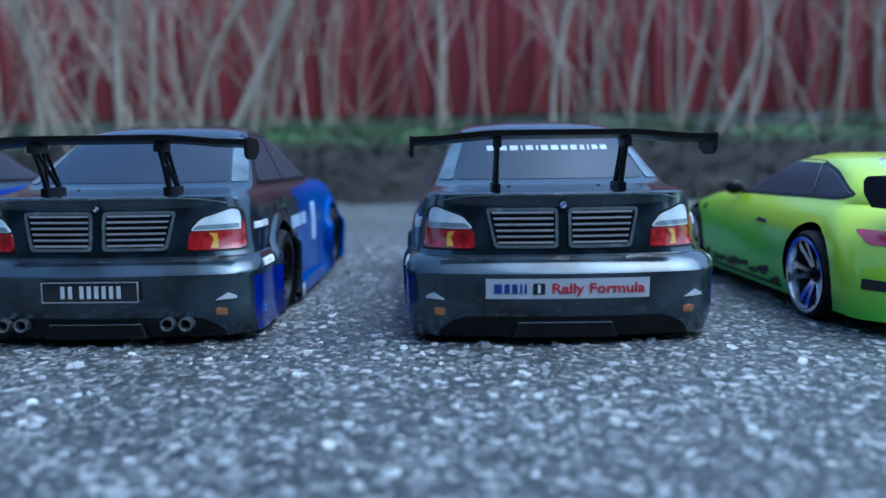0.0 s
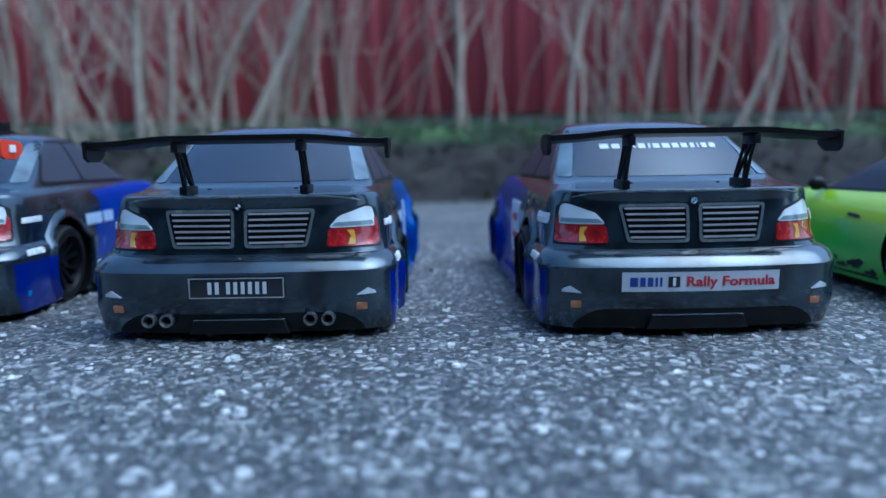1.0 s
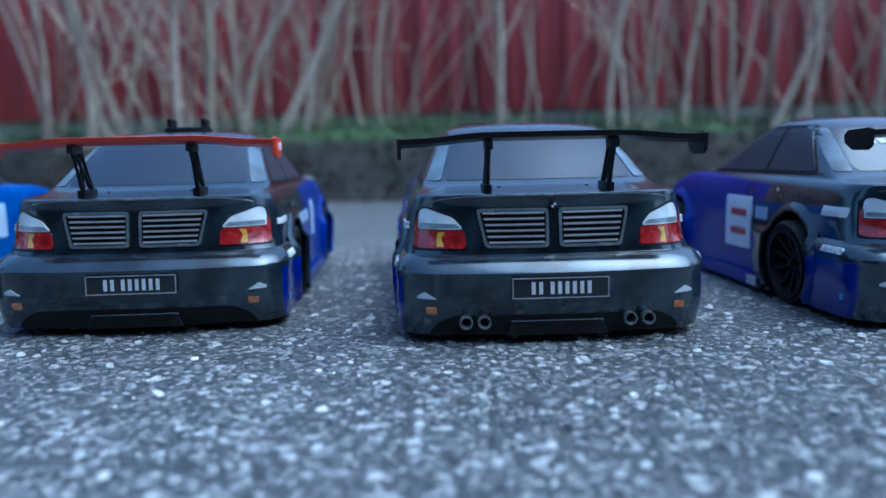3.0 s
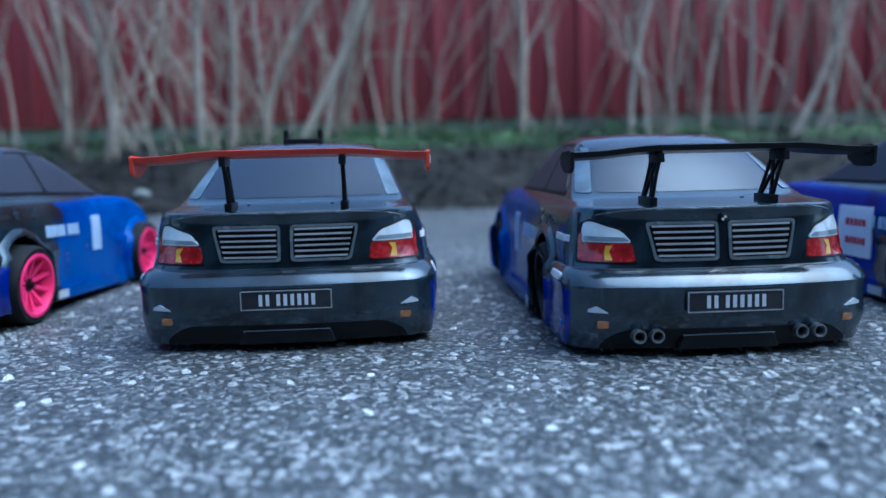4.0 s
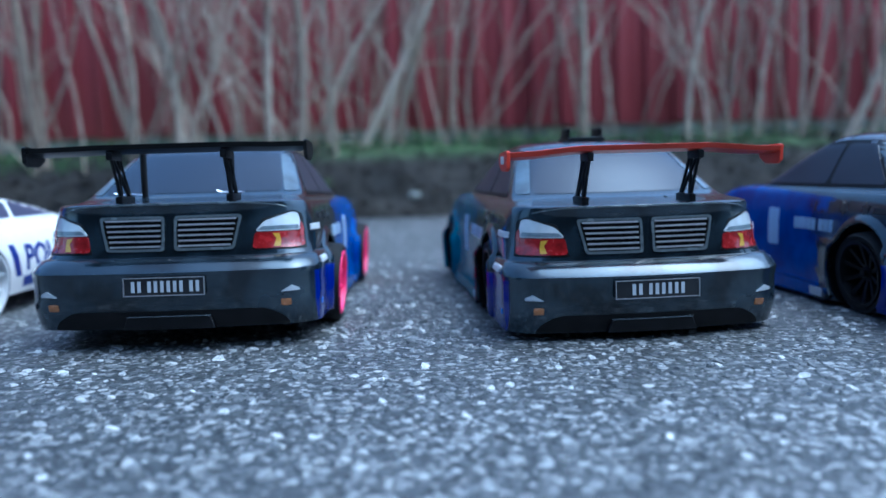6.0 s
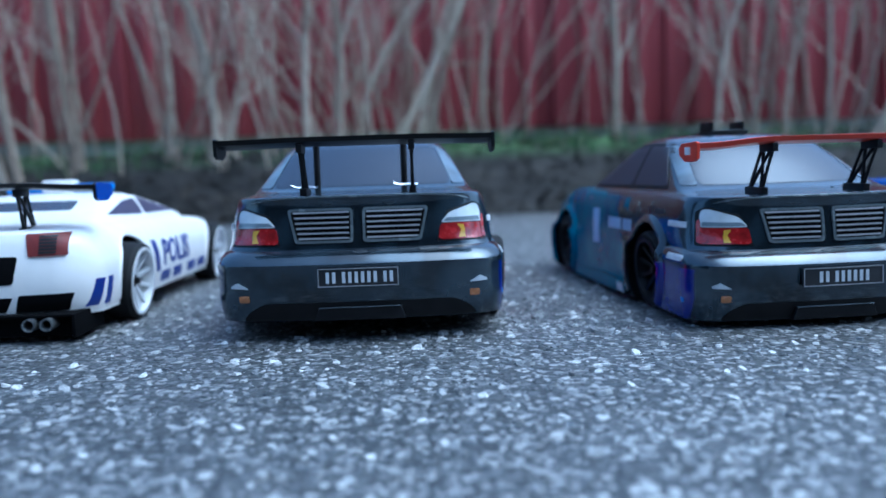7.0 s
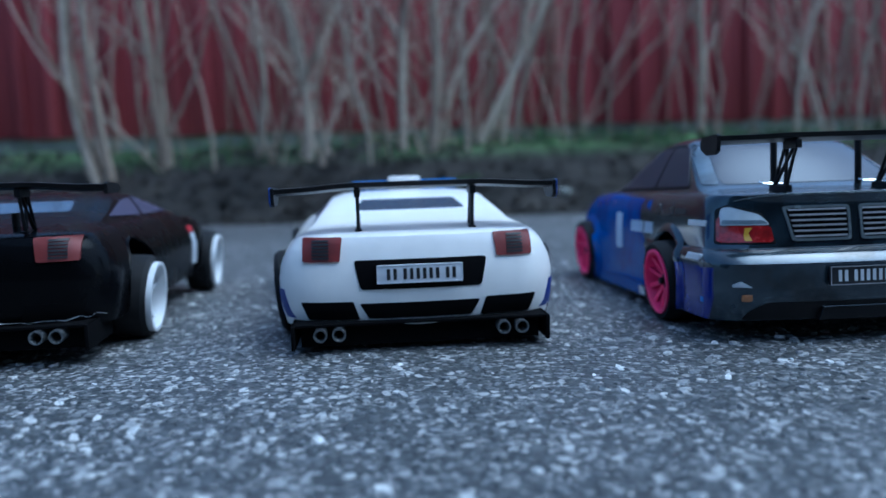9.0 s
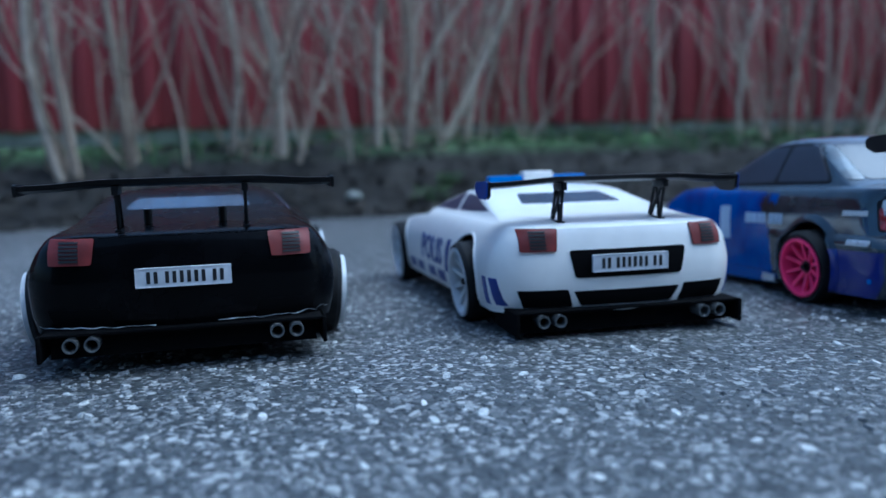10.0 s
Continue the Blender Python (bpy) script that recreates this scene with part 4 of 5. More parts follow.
def plate(car, x, y, z, w, h, face, ink, widths, frame_mat, tip=0, name="number_plate", label=""):
    """A plate whose characters are plain bars."""
    pl = new(name)
    pl.parent = car
    pl.matrix_basis = pose(x, y, z, tip, 0, 0)
    tagged(pl, label)
    part("plate", boxed(-w / 2, w / 2, 0, 0.003, -h / 2, h / 2, bev=0.0008), face, pl)
    q = [(-w / 2, -h / 2), (w / 2, -h / 2), (w / 2, h / 2), (-w / 2, h / 2)]
    part("frame", move(thick(ring_flat(q, 0.0006), 0.0006), (0, -0.0005, 0)), frame_mat, pl)
    for i, (bx, bw) in enumerate(widths):
        part("bar", boxed(bx - bw / 2, bx + bw / 2, -0.0004, 0.0005, -h * 0.30, h * 0.30), ink, pl)
    return pl


def bar_row(n_first, n_second, n_third, w, left):
    """Centres and widths of bars in two or three groups."""
    out, x = [], left
    for n in (n_first, n_second, n_third):
        for _ in range(n):
            out.append((x + w / 2, w * 0.52))
            x += w
        x += w * 0.55
    return out


def sedan(paint, m, label, plate_kind, exhaust=False, rims="black", rise=0.0, wing_up=0.007, wing_drop=0.0035, wing_half=0.0985, track=0.0845, wide=1.09, rake=0.0, arch=0.034, wing="black", badge="ink", roof_pods=False, clips=False, stickers=False):
    SPAN["x"] = wide
    car = tagged(new("model_car"), label, "model car", group="model cars parked in a row")
    car.matrix_basis = m
    key = "sedan_%s_%.3f_%.3f" % (paint, wide, arch)
    if key not in SHELLS:
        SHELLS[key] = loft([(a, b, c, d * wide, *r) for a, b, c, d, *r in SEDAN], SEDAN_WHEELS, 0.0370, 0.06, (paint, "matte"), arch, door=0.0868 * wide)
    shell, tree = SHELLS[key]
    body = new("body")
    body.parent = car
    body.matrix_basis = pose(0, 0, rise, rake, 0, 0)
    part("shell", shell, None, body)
    # windows
    part("rear_window", lay(flat([(-0.0615, -0.0108), (0.0615, -0.0108), (0.0518, 0.0225), (-0.0518, 0.0225)], 0.005), tree, (0, 0, 0.1125), 0, 0.0005), "tint", body, "dark tinted rear window")
    if stickers:
        part("lettering", lay(bars([0.0060, 0.0054, 0.0054, 0.0012, 0.0050, 0.0014, 0.0046, 0.0050, 0.0044, 0.0044, 0.0032, 0.0012, 0.0040, 0.0044], 0.0020, 0.0034), tree, (0.002, 0, 0.1228), 0, 0.0009, 0.004), "grey_sticker", body, "white lettering strip across the window")
    for s in (-1, 1):
        t = 90 if s < 0 else -90
        # side windows seen from the side: x runs along the car
        f = 1 if s > 0 else -1
        frame_q = [(f * 0.100, 0.0985), (f * 0.302, 0.0970), (f * 0.256, 0.1335), (f * 0.182, 0.1372), (f * 0.138, 0.1360)]
        part("window_frame", lay(flat(frame_q, 0.007), tree, (0, 0, 0), -t, 0.0003), "black", body, "black window surround")
        rear_q = [(f * 0.1055, 0.1010), (f * 0.1800, 0.1005), (f * 0.1765, 0.1345), (f * 0.1400, 0.1332)]
        front_q = [(f * 0.1840, 0.1005), (f * 0.2930, 0.0995), (f * 0.2530, 0.1310), (f * 0.1805, 0.1345)]
        for q in (rear_q, front_q):
            part("side_window", lay(flat(q, 0.006), tree, (0, 0, 0), -t, 0.0007), "smoke", body, "dark tinted side window")
        # tail lamps
        lamp = new("tail_light")
        lamp.parent = body
        tagged(lamp, "clear over red tail light")
        rot = s * 24
        eye = (s * 0.0705, 0.02, 0.0728)
        red = [(s * -0.0185, -0.0125), (s * 0.0150, -0.0125), (s * 0.0150, -0.001), (s * -0.0165, -0.001)]
        clear = [(s * -0.0165, -0.0005), (s * 0.0150, -0.0005), (s * 0.0130, 0.0118), (s * 0.0085, 0.0128), (s * -0.0100, 0.0070)]
        side = [(s * 0.0128, -0.0122), (s * 0.0160, -0.0115), (s * 0.0160, 0.0040), (s * 0.0136, 0.0060)]
        back = [(s * -0.0200, -0.0140), (s * 0.0172, -0.0138), (s * 0.0166, 0.0108), (s * 0.0095, 0.0142), (s * -0.0115, 0.0084)]
        part("bezel", lay(flat(back, 0.002), tree, eye, rot, 0.0003), "black", lamp)
        part("red_lens", lay(flat(red, 0.0025), tree, eye, rot, 0.0010), "red_lens", lamp)
        part("clear_lens", lay(flat(clear, 0.0025), tree, eye, rot, 0.0010), "clear_lens", lamp)
        band = [(s * -0.0150, 0.0004), (s * 0.0125, 0.0004), (s * 0.0122, 0.0034), (s * -0.0120, 0.0030)]
        part("lens_band", lay(flat(band, 0.001), tree, eye, rot, 0.0013), "lens_band", lamp)
        part("side_lens", lay(flat(side, 0.002), tree, eye, rot, 0.0014), "red_lens", lamp)
        flash = [(s * -0.0056, -0.0114), (s * -0.0012, -0.0114), (s * -0.0006, -0.007), (s * -0.0012, -0.0024), (s * -0.0058, -0.0020), (s * -0.0034, -0.0060)]
        part("yellow_flash", lay(flat(flash), tree, eye, rot, 0.0014), "yellow", lamp)
        # printed grille with slats
        g = new("grille")
        g.parent = body
        tagged(g, "grey slatted kidney grille")
        q = [(s * 0.0045, -0.0120), (s * 0.0390, -0.0120), (s * 0.0432, 0.0098), (s * 0.0045, 0.0098)]
        out = [(s * 0.0030, -0.0136), (s * 0.0400, -0.0136), (s * 0.0450, 0.0112), (s * 0.0030, 0.0112)]
        part("backing", lay(flat(q, 0.002), tree, (0, 0, 0.0740), 0, 0.0003), "matte", g)
        part("frame", lay(ring_flat(out, 0.0019, 0.003), tree, (0, 0, 0.0740), 0, 0.0012), "trim", g)
        for i in range(6):
            zc = -0.0102 + 0.0037 * i
            xo = 0.0385 + 0.0040 * (zc + 0.0120) / 0.0218
            sl = [(s * 0.0056, zc - 0.0006), (s * (xo - 0.0012), zc - 0.0006), (s * (xo - 0.0010), zc + 0.0006), (s * 0.0056, zc + 0.0006)]
            part("slat", lay(flat(sl), tree, (0, 0, 0.0740), 0, 0.0010), "slat", g)
        # bumper corner
        part("fog_light", lay(flat([(-0.0032, -0.0024), (0.0032, -0.0024), (0.0032, 0.0024), (-0.0032, 0.0024)], 0.0010), tree, (s * 0.0735, 0, 0.0225), s * 8, 0.0008), "amber", body, "small amber lamp")
        # pale wedge paints the highlight where the bumper corner bulges
        wedge = [(s * 0.0, 0.0), (s * 0.0120, 0.0005), (s * 0.0115, 0.0022), (s * 0.0070, 0.0044)]
        part("bumper_fin", lay(flat(wedge, 0.0006), tree, (s * 0.0705, 0, 0.0300), s * 10, 0.0012), "corner_glint", body, "pale patch painted as the highlight on the bumper corner")
        # wheel arch lips
        for y in SEDAN_WHEELS:
            bm = bmesh.new()
            rows = []
            for k in range(25):
                a = radians(-38 + 256 * k / 24)
                ca, sa = math.cos(a), math.sin(a)
                row = []
                for rr, dx in ((0.0450, -0.0006), (0.0425, 0.0018), (0.0400, 0.0034), (0.0382, 0.0038), (0.0370, 0.0026), (0.0372, -0.004)):
                    q = (y + max(rr, 0.0388) * ca, max(0.0075, arch + max(rr, 0.0388) * sa))
                    hit, _, _, _ = tree.ray_cast(Vector((s * 0.2, *q)), Vector((-s, 0, 0)))
                    hx = abs(hit.x) if hit else 0.097
                    row.append(bm.verts.new((s * (hx + dx), y + rr * ca, max(0.0062, arch + rr * sa))))
                rows.append(row)
            for p, q in zip(rows, rows[1:]):
                for k in range(5):
                    bm.faces.new((p[k], p[k + 1], q[k + 1], q[k]))
            bmesh.ops.recalc_face_normals(bm, faces=bm.faces)
            part("wheel_arch", bm, paint, body, "flared wheel arch")
        # lettering on the flank
        for text, yy, zz in (("MORE POWER", 0.0590, 0.0735), ("MORE SPEED", 0.0470, 0.0500)):
            part("sticker_text", lay(text_flat(text, 0.0056, 0.026, 0.25, 0.00025), tree, (0, yy, zz), s * 90, 0.0012, 0.004), "sticker", body, "white words on the flank")
        part("lettering", lay(bars([0.0050, 0.0042, 0.0050, 0.0017, 0.0050, 0.0050, 0, 0.0045, 0.0017, 0.0045, 0.0050], 0.0014, 0.0100), tree, (0, 0.182, 0.066), s * 90, 0.0006), "pale_print", body, "pale lettering on the door")
        if not stickers:
            part("number_panel", lay(flat([(-0.009, -0.017), (0.009, -0.017), (0.009, 0.017), (-0.009, 0.017)], 0.002), tree, (0, 0.248, 0.060), s * 90, 0.0006), "pale_print", body, "pale sponsor panel on the door")
        part("sill_sticker", lay(flat([(-0.011, -0.0035), (0.011, -0.0035), (0.011, 0.0035), (-0.011, 0.0035)], 0.001), tree, (0, 0.166, 0.0100), s * 90, 0.0048), "grey_sticker", body, "small pale sill sticker")
        part("tiny_sticker", lay(flat([(-0.002, -0.0018), (0.002, -0.0018), (0.002, 0.0018), (-0.002, 0.0018)]), tree, (0, 0.034, 0.020), s * 90, 0.0006), "light_blue", body)
        skirt = [(s * 0.149, 0.0052), (s * 0.302, 0.0052), (s * 0.298, 0.0135), (s * 0.225, 0.0165), (s * 0.153, 0.0145)]
        part("side_skirt", lay(flat(skirt, 0.002), tree, (0, 0, 0), s * 90, 0.0042), paint, body)
        part("side_vent", lay(flat([(-0.010, -0.0022), (0.010, -0.0018), (0.008, 0.0018), (-0.009, 0.0022)], 0.001), tree, (0, 0.092, 0.0815), s * 90, 0.0008, 0.003), "ink", body, "dark slot in the rear quarter")
        part("headlight", lay(flat([(-0.018, -0.006), (0.018, -0.009), (0.014, 0.005), (-0.012, 0.008)], 0.004), tree, (s * 0.088, 0.40, 0.079), s * 90, 0.0006), "clear_lens", body, "clear headlight")
        if stickers:
            part("door_sticker", lay(flat([(-0.024, -0.022), (0.024, -0.022), (0.024, 0.022), (-0.024, 0.022)], 0.002), tree, (0, 0.205, 0.056), s * 90, 0.0010), "sticker", body, "white and red sponsor panel")
            for zz in (0.064, 0.048):
                part("red_mark", lay(bars([0.0050, 0.0040, 0.0046, 0.0036, 0.0046], 0.0016, 0.0060), tree, (0, 0.203, zz), s * 90, 0.0014), "ink_red", body)
            part("sticker", lay(flat([(-0.013, -0.003), (0.013, -0.003), (0.013, 0.003), (-0.013, 0.003)], 0.001), tree, (0, 0.058, 0.0755), s * 90, 0.0008), "sticker", body, "white sticker above the wheel")
        # faded stars
        for yy, zz, r, tt in ((0.112, 0.0825, 0.0065, 0.1), (0.140, 0.0820, 0.0070, 0.6)):
            part("star", lay(flat(star(r, tt)), tree, (0, yy, zz), s * 90, 0.0005, 0.0025), "faded", body, "faded grey star print")
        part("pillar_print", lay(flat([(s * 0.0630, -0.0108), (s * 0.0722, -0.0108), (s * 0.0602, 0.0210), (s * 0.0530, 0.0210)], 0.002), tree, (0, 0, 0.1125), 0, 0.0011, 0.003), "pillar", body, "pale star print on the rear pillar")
        part("star", lay(flat([(s * 0.015, 0.0885), (s * 0.025, 0.0885), (s * 0.020, 0.0862)]), tree, (0, 0, 0), 0, 0.0002, 0.002), "faded", body, "faded grey star print")
    # lighter bead puts in the highlight line along the boot lid rim
    edge = bmesh.new()
    pts = []
    for k in range(31):
        hit, _, _, _ = tree.ray_cast(Vector(((k / 15 - 1) * 0.071 * wide, -0.3, 0.0934 - 0.004 * abs(k / 15 - 1) ** 6)), Vector((0, 1, 0)))
        if hit:
            pts.append(hit)
    tube(edge, pts, [0.0003 + 0.0005 * math.sin(math.pi * k / (len(pts) - 1)) ** 0.5 for k in range(len(pts))], 6)
    part("boot_edge", edge, "trim", body, "pale raised bead that stands for the highlight along the boot lid edge")
    # bumper insert, diffuser and badge
    # no real hollow here: flat black stands for the lower recess's shade
    part("diffuser", lay(flat([(-0.0745, 0.0062), (0.0745, 0.0062), (0.0705, 0.0125), (0.0600, 0.0190), (-0.0600, 0.0190), (-0.0705, 0.0125)], 0.005), tree, (0, 0, 0), 0, 0.0004), "black", body, "flat black patch for the shade in the lower bumper recess")
    ins = move(thick(flat([(-0.0325, 0), (0.0325, 0), (0.0290, 0.0090), (-0.0290, 0.0090)], 0.001), 0.012), (0, 0.0046, 0.0060))
    bmesh.ops.bevel(ins, geom=[e for e in ins.edges], offset=0.0005, segments=1, affect="EDGES")
    insert = part("bumper_insert", ins, "black", body, "dark bumper insert with a pale strip as its upper highlight")
    # the insert's top highlight is put in as a pale strip
    part("insert_edge", boxed(-0.0292, 0.0292, 0.0042, 0.0100, 0.0149, 0.0157, bev=0.0003), "trim", insert)
    if badge:
        bd = new("badge")
        bd.parent = body
        bd.matrix_basis = pose(0, 0.0172, 0.0872, 8, 0, 0)
        part("disc", lathe([(0, 0.0002), (-0.0016, 0.0002), (-0.0014, 0.0021), (0, 0.0028), (0.003, 0.0028)], "y", 20), "chrome" if badge == "blue" else "black", bd)
        for k in (0, 1):
            pts = [(0, 0)] + [(0.0017 * math.cos(radians(a + 180 * k)), 0.0017 * math.sin(radians(a + 180 * k))) for a in range(0, 91, 15)]
            part("quarter", move(thick(flat(pts), 0.0008), (0, -0.0020, 0)), "light_blue" if badge == "blue" else "sticker", bd)
    # plate
    if plate_kind == "sponsor":
        part("strip", lay(flat([(-0.0470, -0.0062), (0.0470, -0.0062), (0.0470, 0.0062), (-0.0470, 0.0062)]), tree, (0.001, 0, 0.0370), 0, 0.0004), "grey_sticker", body, "silver bumper sticker")
        part("wording", lay(text_flat("Rally Formula", 0.0088, 0.0535, 0, 0.0002), tree, (0.0183, 0, 0.0368), 0, 0.0008), "ink_red", body, "red words Rally Formula")
        part("brand_mark", lay(bars([0.0045, 0.0030, 0.0030, 0.0013, 0.0013], 0.0014, 0.0058), tree, (-0.032, 0, 0.0370), 0, 0.0008), "ink_blue", body, "plain blue bars")
        part("brand_square", lay(flat([(-0.0034, -0.0034), (0.0034, -0.0034), (0.0034, 0.0034), (-0.0034, 0.0034)]), tree, (-0.0157, 0, 0.0370), 0, 0.0008), "ink", body)
        part("brand_bar", lay(flat([(-0.0008, -0.0026), (0.0008, -0.0026), (0.0008, 0.0026), (-0.0008, 0.0026)]), tree, (-0.0157, 0, 0.0370), 0, 0.0012), "sticker", body)
    else:
        row = bar_row(2, 6, 0, 0.0046, -0.0192) if plate_kind == "short" else bar_row(2, 6, 2, 0.0044, -0.0235)
        plate(body, 0.001 if plate_kind == "short" else 0.0, -0.0018, 0.0370, 0.060 if plate_kind == "short" else 0.056, 0.0128, "plate_black", "grey_sticker", row, "slat", -1.5, label="black plate with pale characters")
    if exhaust:
        for x in (-0.0575, -0.0460, 0.0460, 0.0575):
            pipe = lathe([(0.012, 0.0026), (-0.005, 0.0028), (-0.0062, 0.0034), (-0.0062, 0.0042), (-0.005, 0.0043), (0.012, 0.0040)], "y", 20, closed=True)
            part("exhaust_pipe", move(pipe, (x, 0.0080, 0.0155)), "steel", body, "silver exhaust pipe")
    # wheels
    for y in SEDAN_WHEELS:
        for s in (-1, 1):
            wheel(car, s * track, y, 0.0325, s, 0.0325, rims, 10, camber=4, rim_r=0.0255)
    w = rear_wing(body, 0.1235 + wing_up, 0.014, wing_half, wing, 0.0400, 0.0985, 0.042, drop=wing_drop)
    if wing == "orange":
        for s in (-1, 1):
            part("plate_mark", boxed(s * (wing_half + 0.0017) - 0.0006, s * (wing_half + 0.0017) + 0.0006, 0.025, 0.033, 0.1150 + wing_up, 0.1205 + wing_up, bev=0.0003), "sticker", w)
    if clips:
        for s in (-1, 1):
            part("body_post", move(lathe([(0, 0.0025), (0.040, 0.0025), (0.0402, 0.0002)], "z", 12), (s * 0.0335, 0.066, 0.094)), "black", body)
            bm = bmesh.new()
            c = Vector((s * 0.0385 - 0.004, 0.052, 0.1005))
            tube(bm, [c + Vector(p) for p in ((-0.009, 0, 0.002), (-0.005, 0.001, 0.0005), (0, 0, 0), (0.004, 0.001, 0.0008), (0.009, 0, 0))], [0.0006] * 5, 6)
            tube(bm, [c + Vector(p) for p in ((0.009, 0, 0), (0.010, 0.004, 0.0005), (0.004, 0.0045, 0.001), (-0.004, 0.004, 0.001))], [0.0006] * 4, 6)
            part("body_clip", bm, "chrome", body, "bent wire body clip")
    else:
        for s in (-1, 1):
            part("body_post", move(lathe([(0, 0.0016), (0.003, 0.0016), (0.0031, 0.0001)], "z", 10), (s * 0.030, 0.058, 0.0945)), "black", body)
    if roof_pods:
        pod = new("roof_mount")
        pod.parent = body
        tagged(pod, "black roof mount with two upright tabs")
        part("base", boxed(-0.0165, 0.0165, 0.160, 0.200, 0.1415, 0.1470, bev=0.0025), "black", pod)
        for s in (-1, 1):
            part("tab", boxed(s * 0.0145 - 0.0018, s * 0.0145 + 0.0018, 0.168, 0.190, 0.1455, 0.1545, bev=0.0012), "black", pod)
    return car


SHELLS = {}
# x, y of the middle of the rear bumper and the heading of each car
A_AT, B_AT, C_AT, D_AT, E_AT, F_AT, G_AT = (0.081, 0.434, 5), (-0.212, 0.420, 3.5), (-0.496, 0.460, 4.2), (-0.835, 0.472, -1.2), (-1.140, 0.523, -0.5), (-1.461, 0.526, 1.0), (0.358, 0.45, 6)


def at(p, z=0.0):
    return pose(p[0], p[1], z, 0, 0, p[2])


sedan("shell_a", at(A_AT), "dark grey camouflage model car with a silver bumper sticker", "sponsor", badge="blue", stickers=True, wing_half=0.0932, wide=1.065)
sedan("shell_b", at(B_AT), "dark grey camouflage model car with four exhaust pipes", "short", exhaust=True, wing_half=0.0965)
sedan("shell_c", at(C_AT), "dark grey and teal model car with an orange rear wing", "short", wing="orange", wing_up=0.010, roof_pods=True, badge="", wide=1.11)
sedan("shell_d", at(D_AT), "dark grey and blue model car with pink wheels", "long", rims="pink", rise=0.011, wing_up=0.010, wing_drop=0.001, track=0.0975, wide=1.13, rake=-2.0, arch=0.0275, clips=True, badge="")

WEDGE = [
    (0.0160, 0.020, 0.405, 0.088, 0.02, 0.06, 0.010),
    (0.0180, 0.006, 0.415, 0.0935, 0.026, 0.06, 0.014),
    (0.0300, 0.0025, 0.422, 0.0962, 0.030, 0.06, 0.011),
    (0.0420, 0.0015, 0.422, 0.0972, 0.030, 0.06, 0.011),
    (0.0520, 0.0012, 0.408, 0.0974, 0.030, 0.06, 0.011),
    (0.0620, 0.0022, 0.405, 0.0958, 0.030, 0.07, 0.011),
    (0.0720, 0.0042, 0.388, 0.0908, 0.021, 0.07, 0.011),
    (0.0755, 0.0050, 0.365, 0.0888, 0.021, 0.06, 0.011),
    (0.0790, 0.0060, 0.335, 0.0862, 0.021, 0.08, 0.011),
    (0.0822, 0.0072, 0.330, 0.0830, 0.021, 0.07, 0.011),
    (0.0836, 0.0100, 0.328, 0.0802, 0.021, 0.05, 0.011),
    (0.0850, 0.0320, 0.326, 0.0765, 0.030, 0.04, 0.012),
    (0.0880, 0.0620, 0.317, 0.0728, 0.022, 0.035, 0.008),
    (0.0930, 0.0970, 0.300, 0.0695, 0.016, 0.03, 0.006),
    (0.0980, 0.1220, 0.281, 0.0655, 0.014, 0.03, 0.006),
    (0.1040, 0.1490, 0.257, 0.0608, 0.014, 0.03, 0.006),
    (0.1075, 0.1700, 0.240, 0.0510, 0.016, 0.03, 0.006),
    (0.1090, 0.1900, 0.228, 0.0340, 0.012, 0.015, 0.004),
]
WEDGE_WHEELS = (0.098, 0.345)


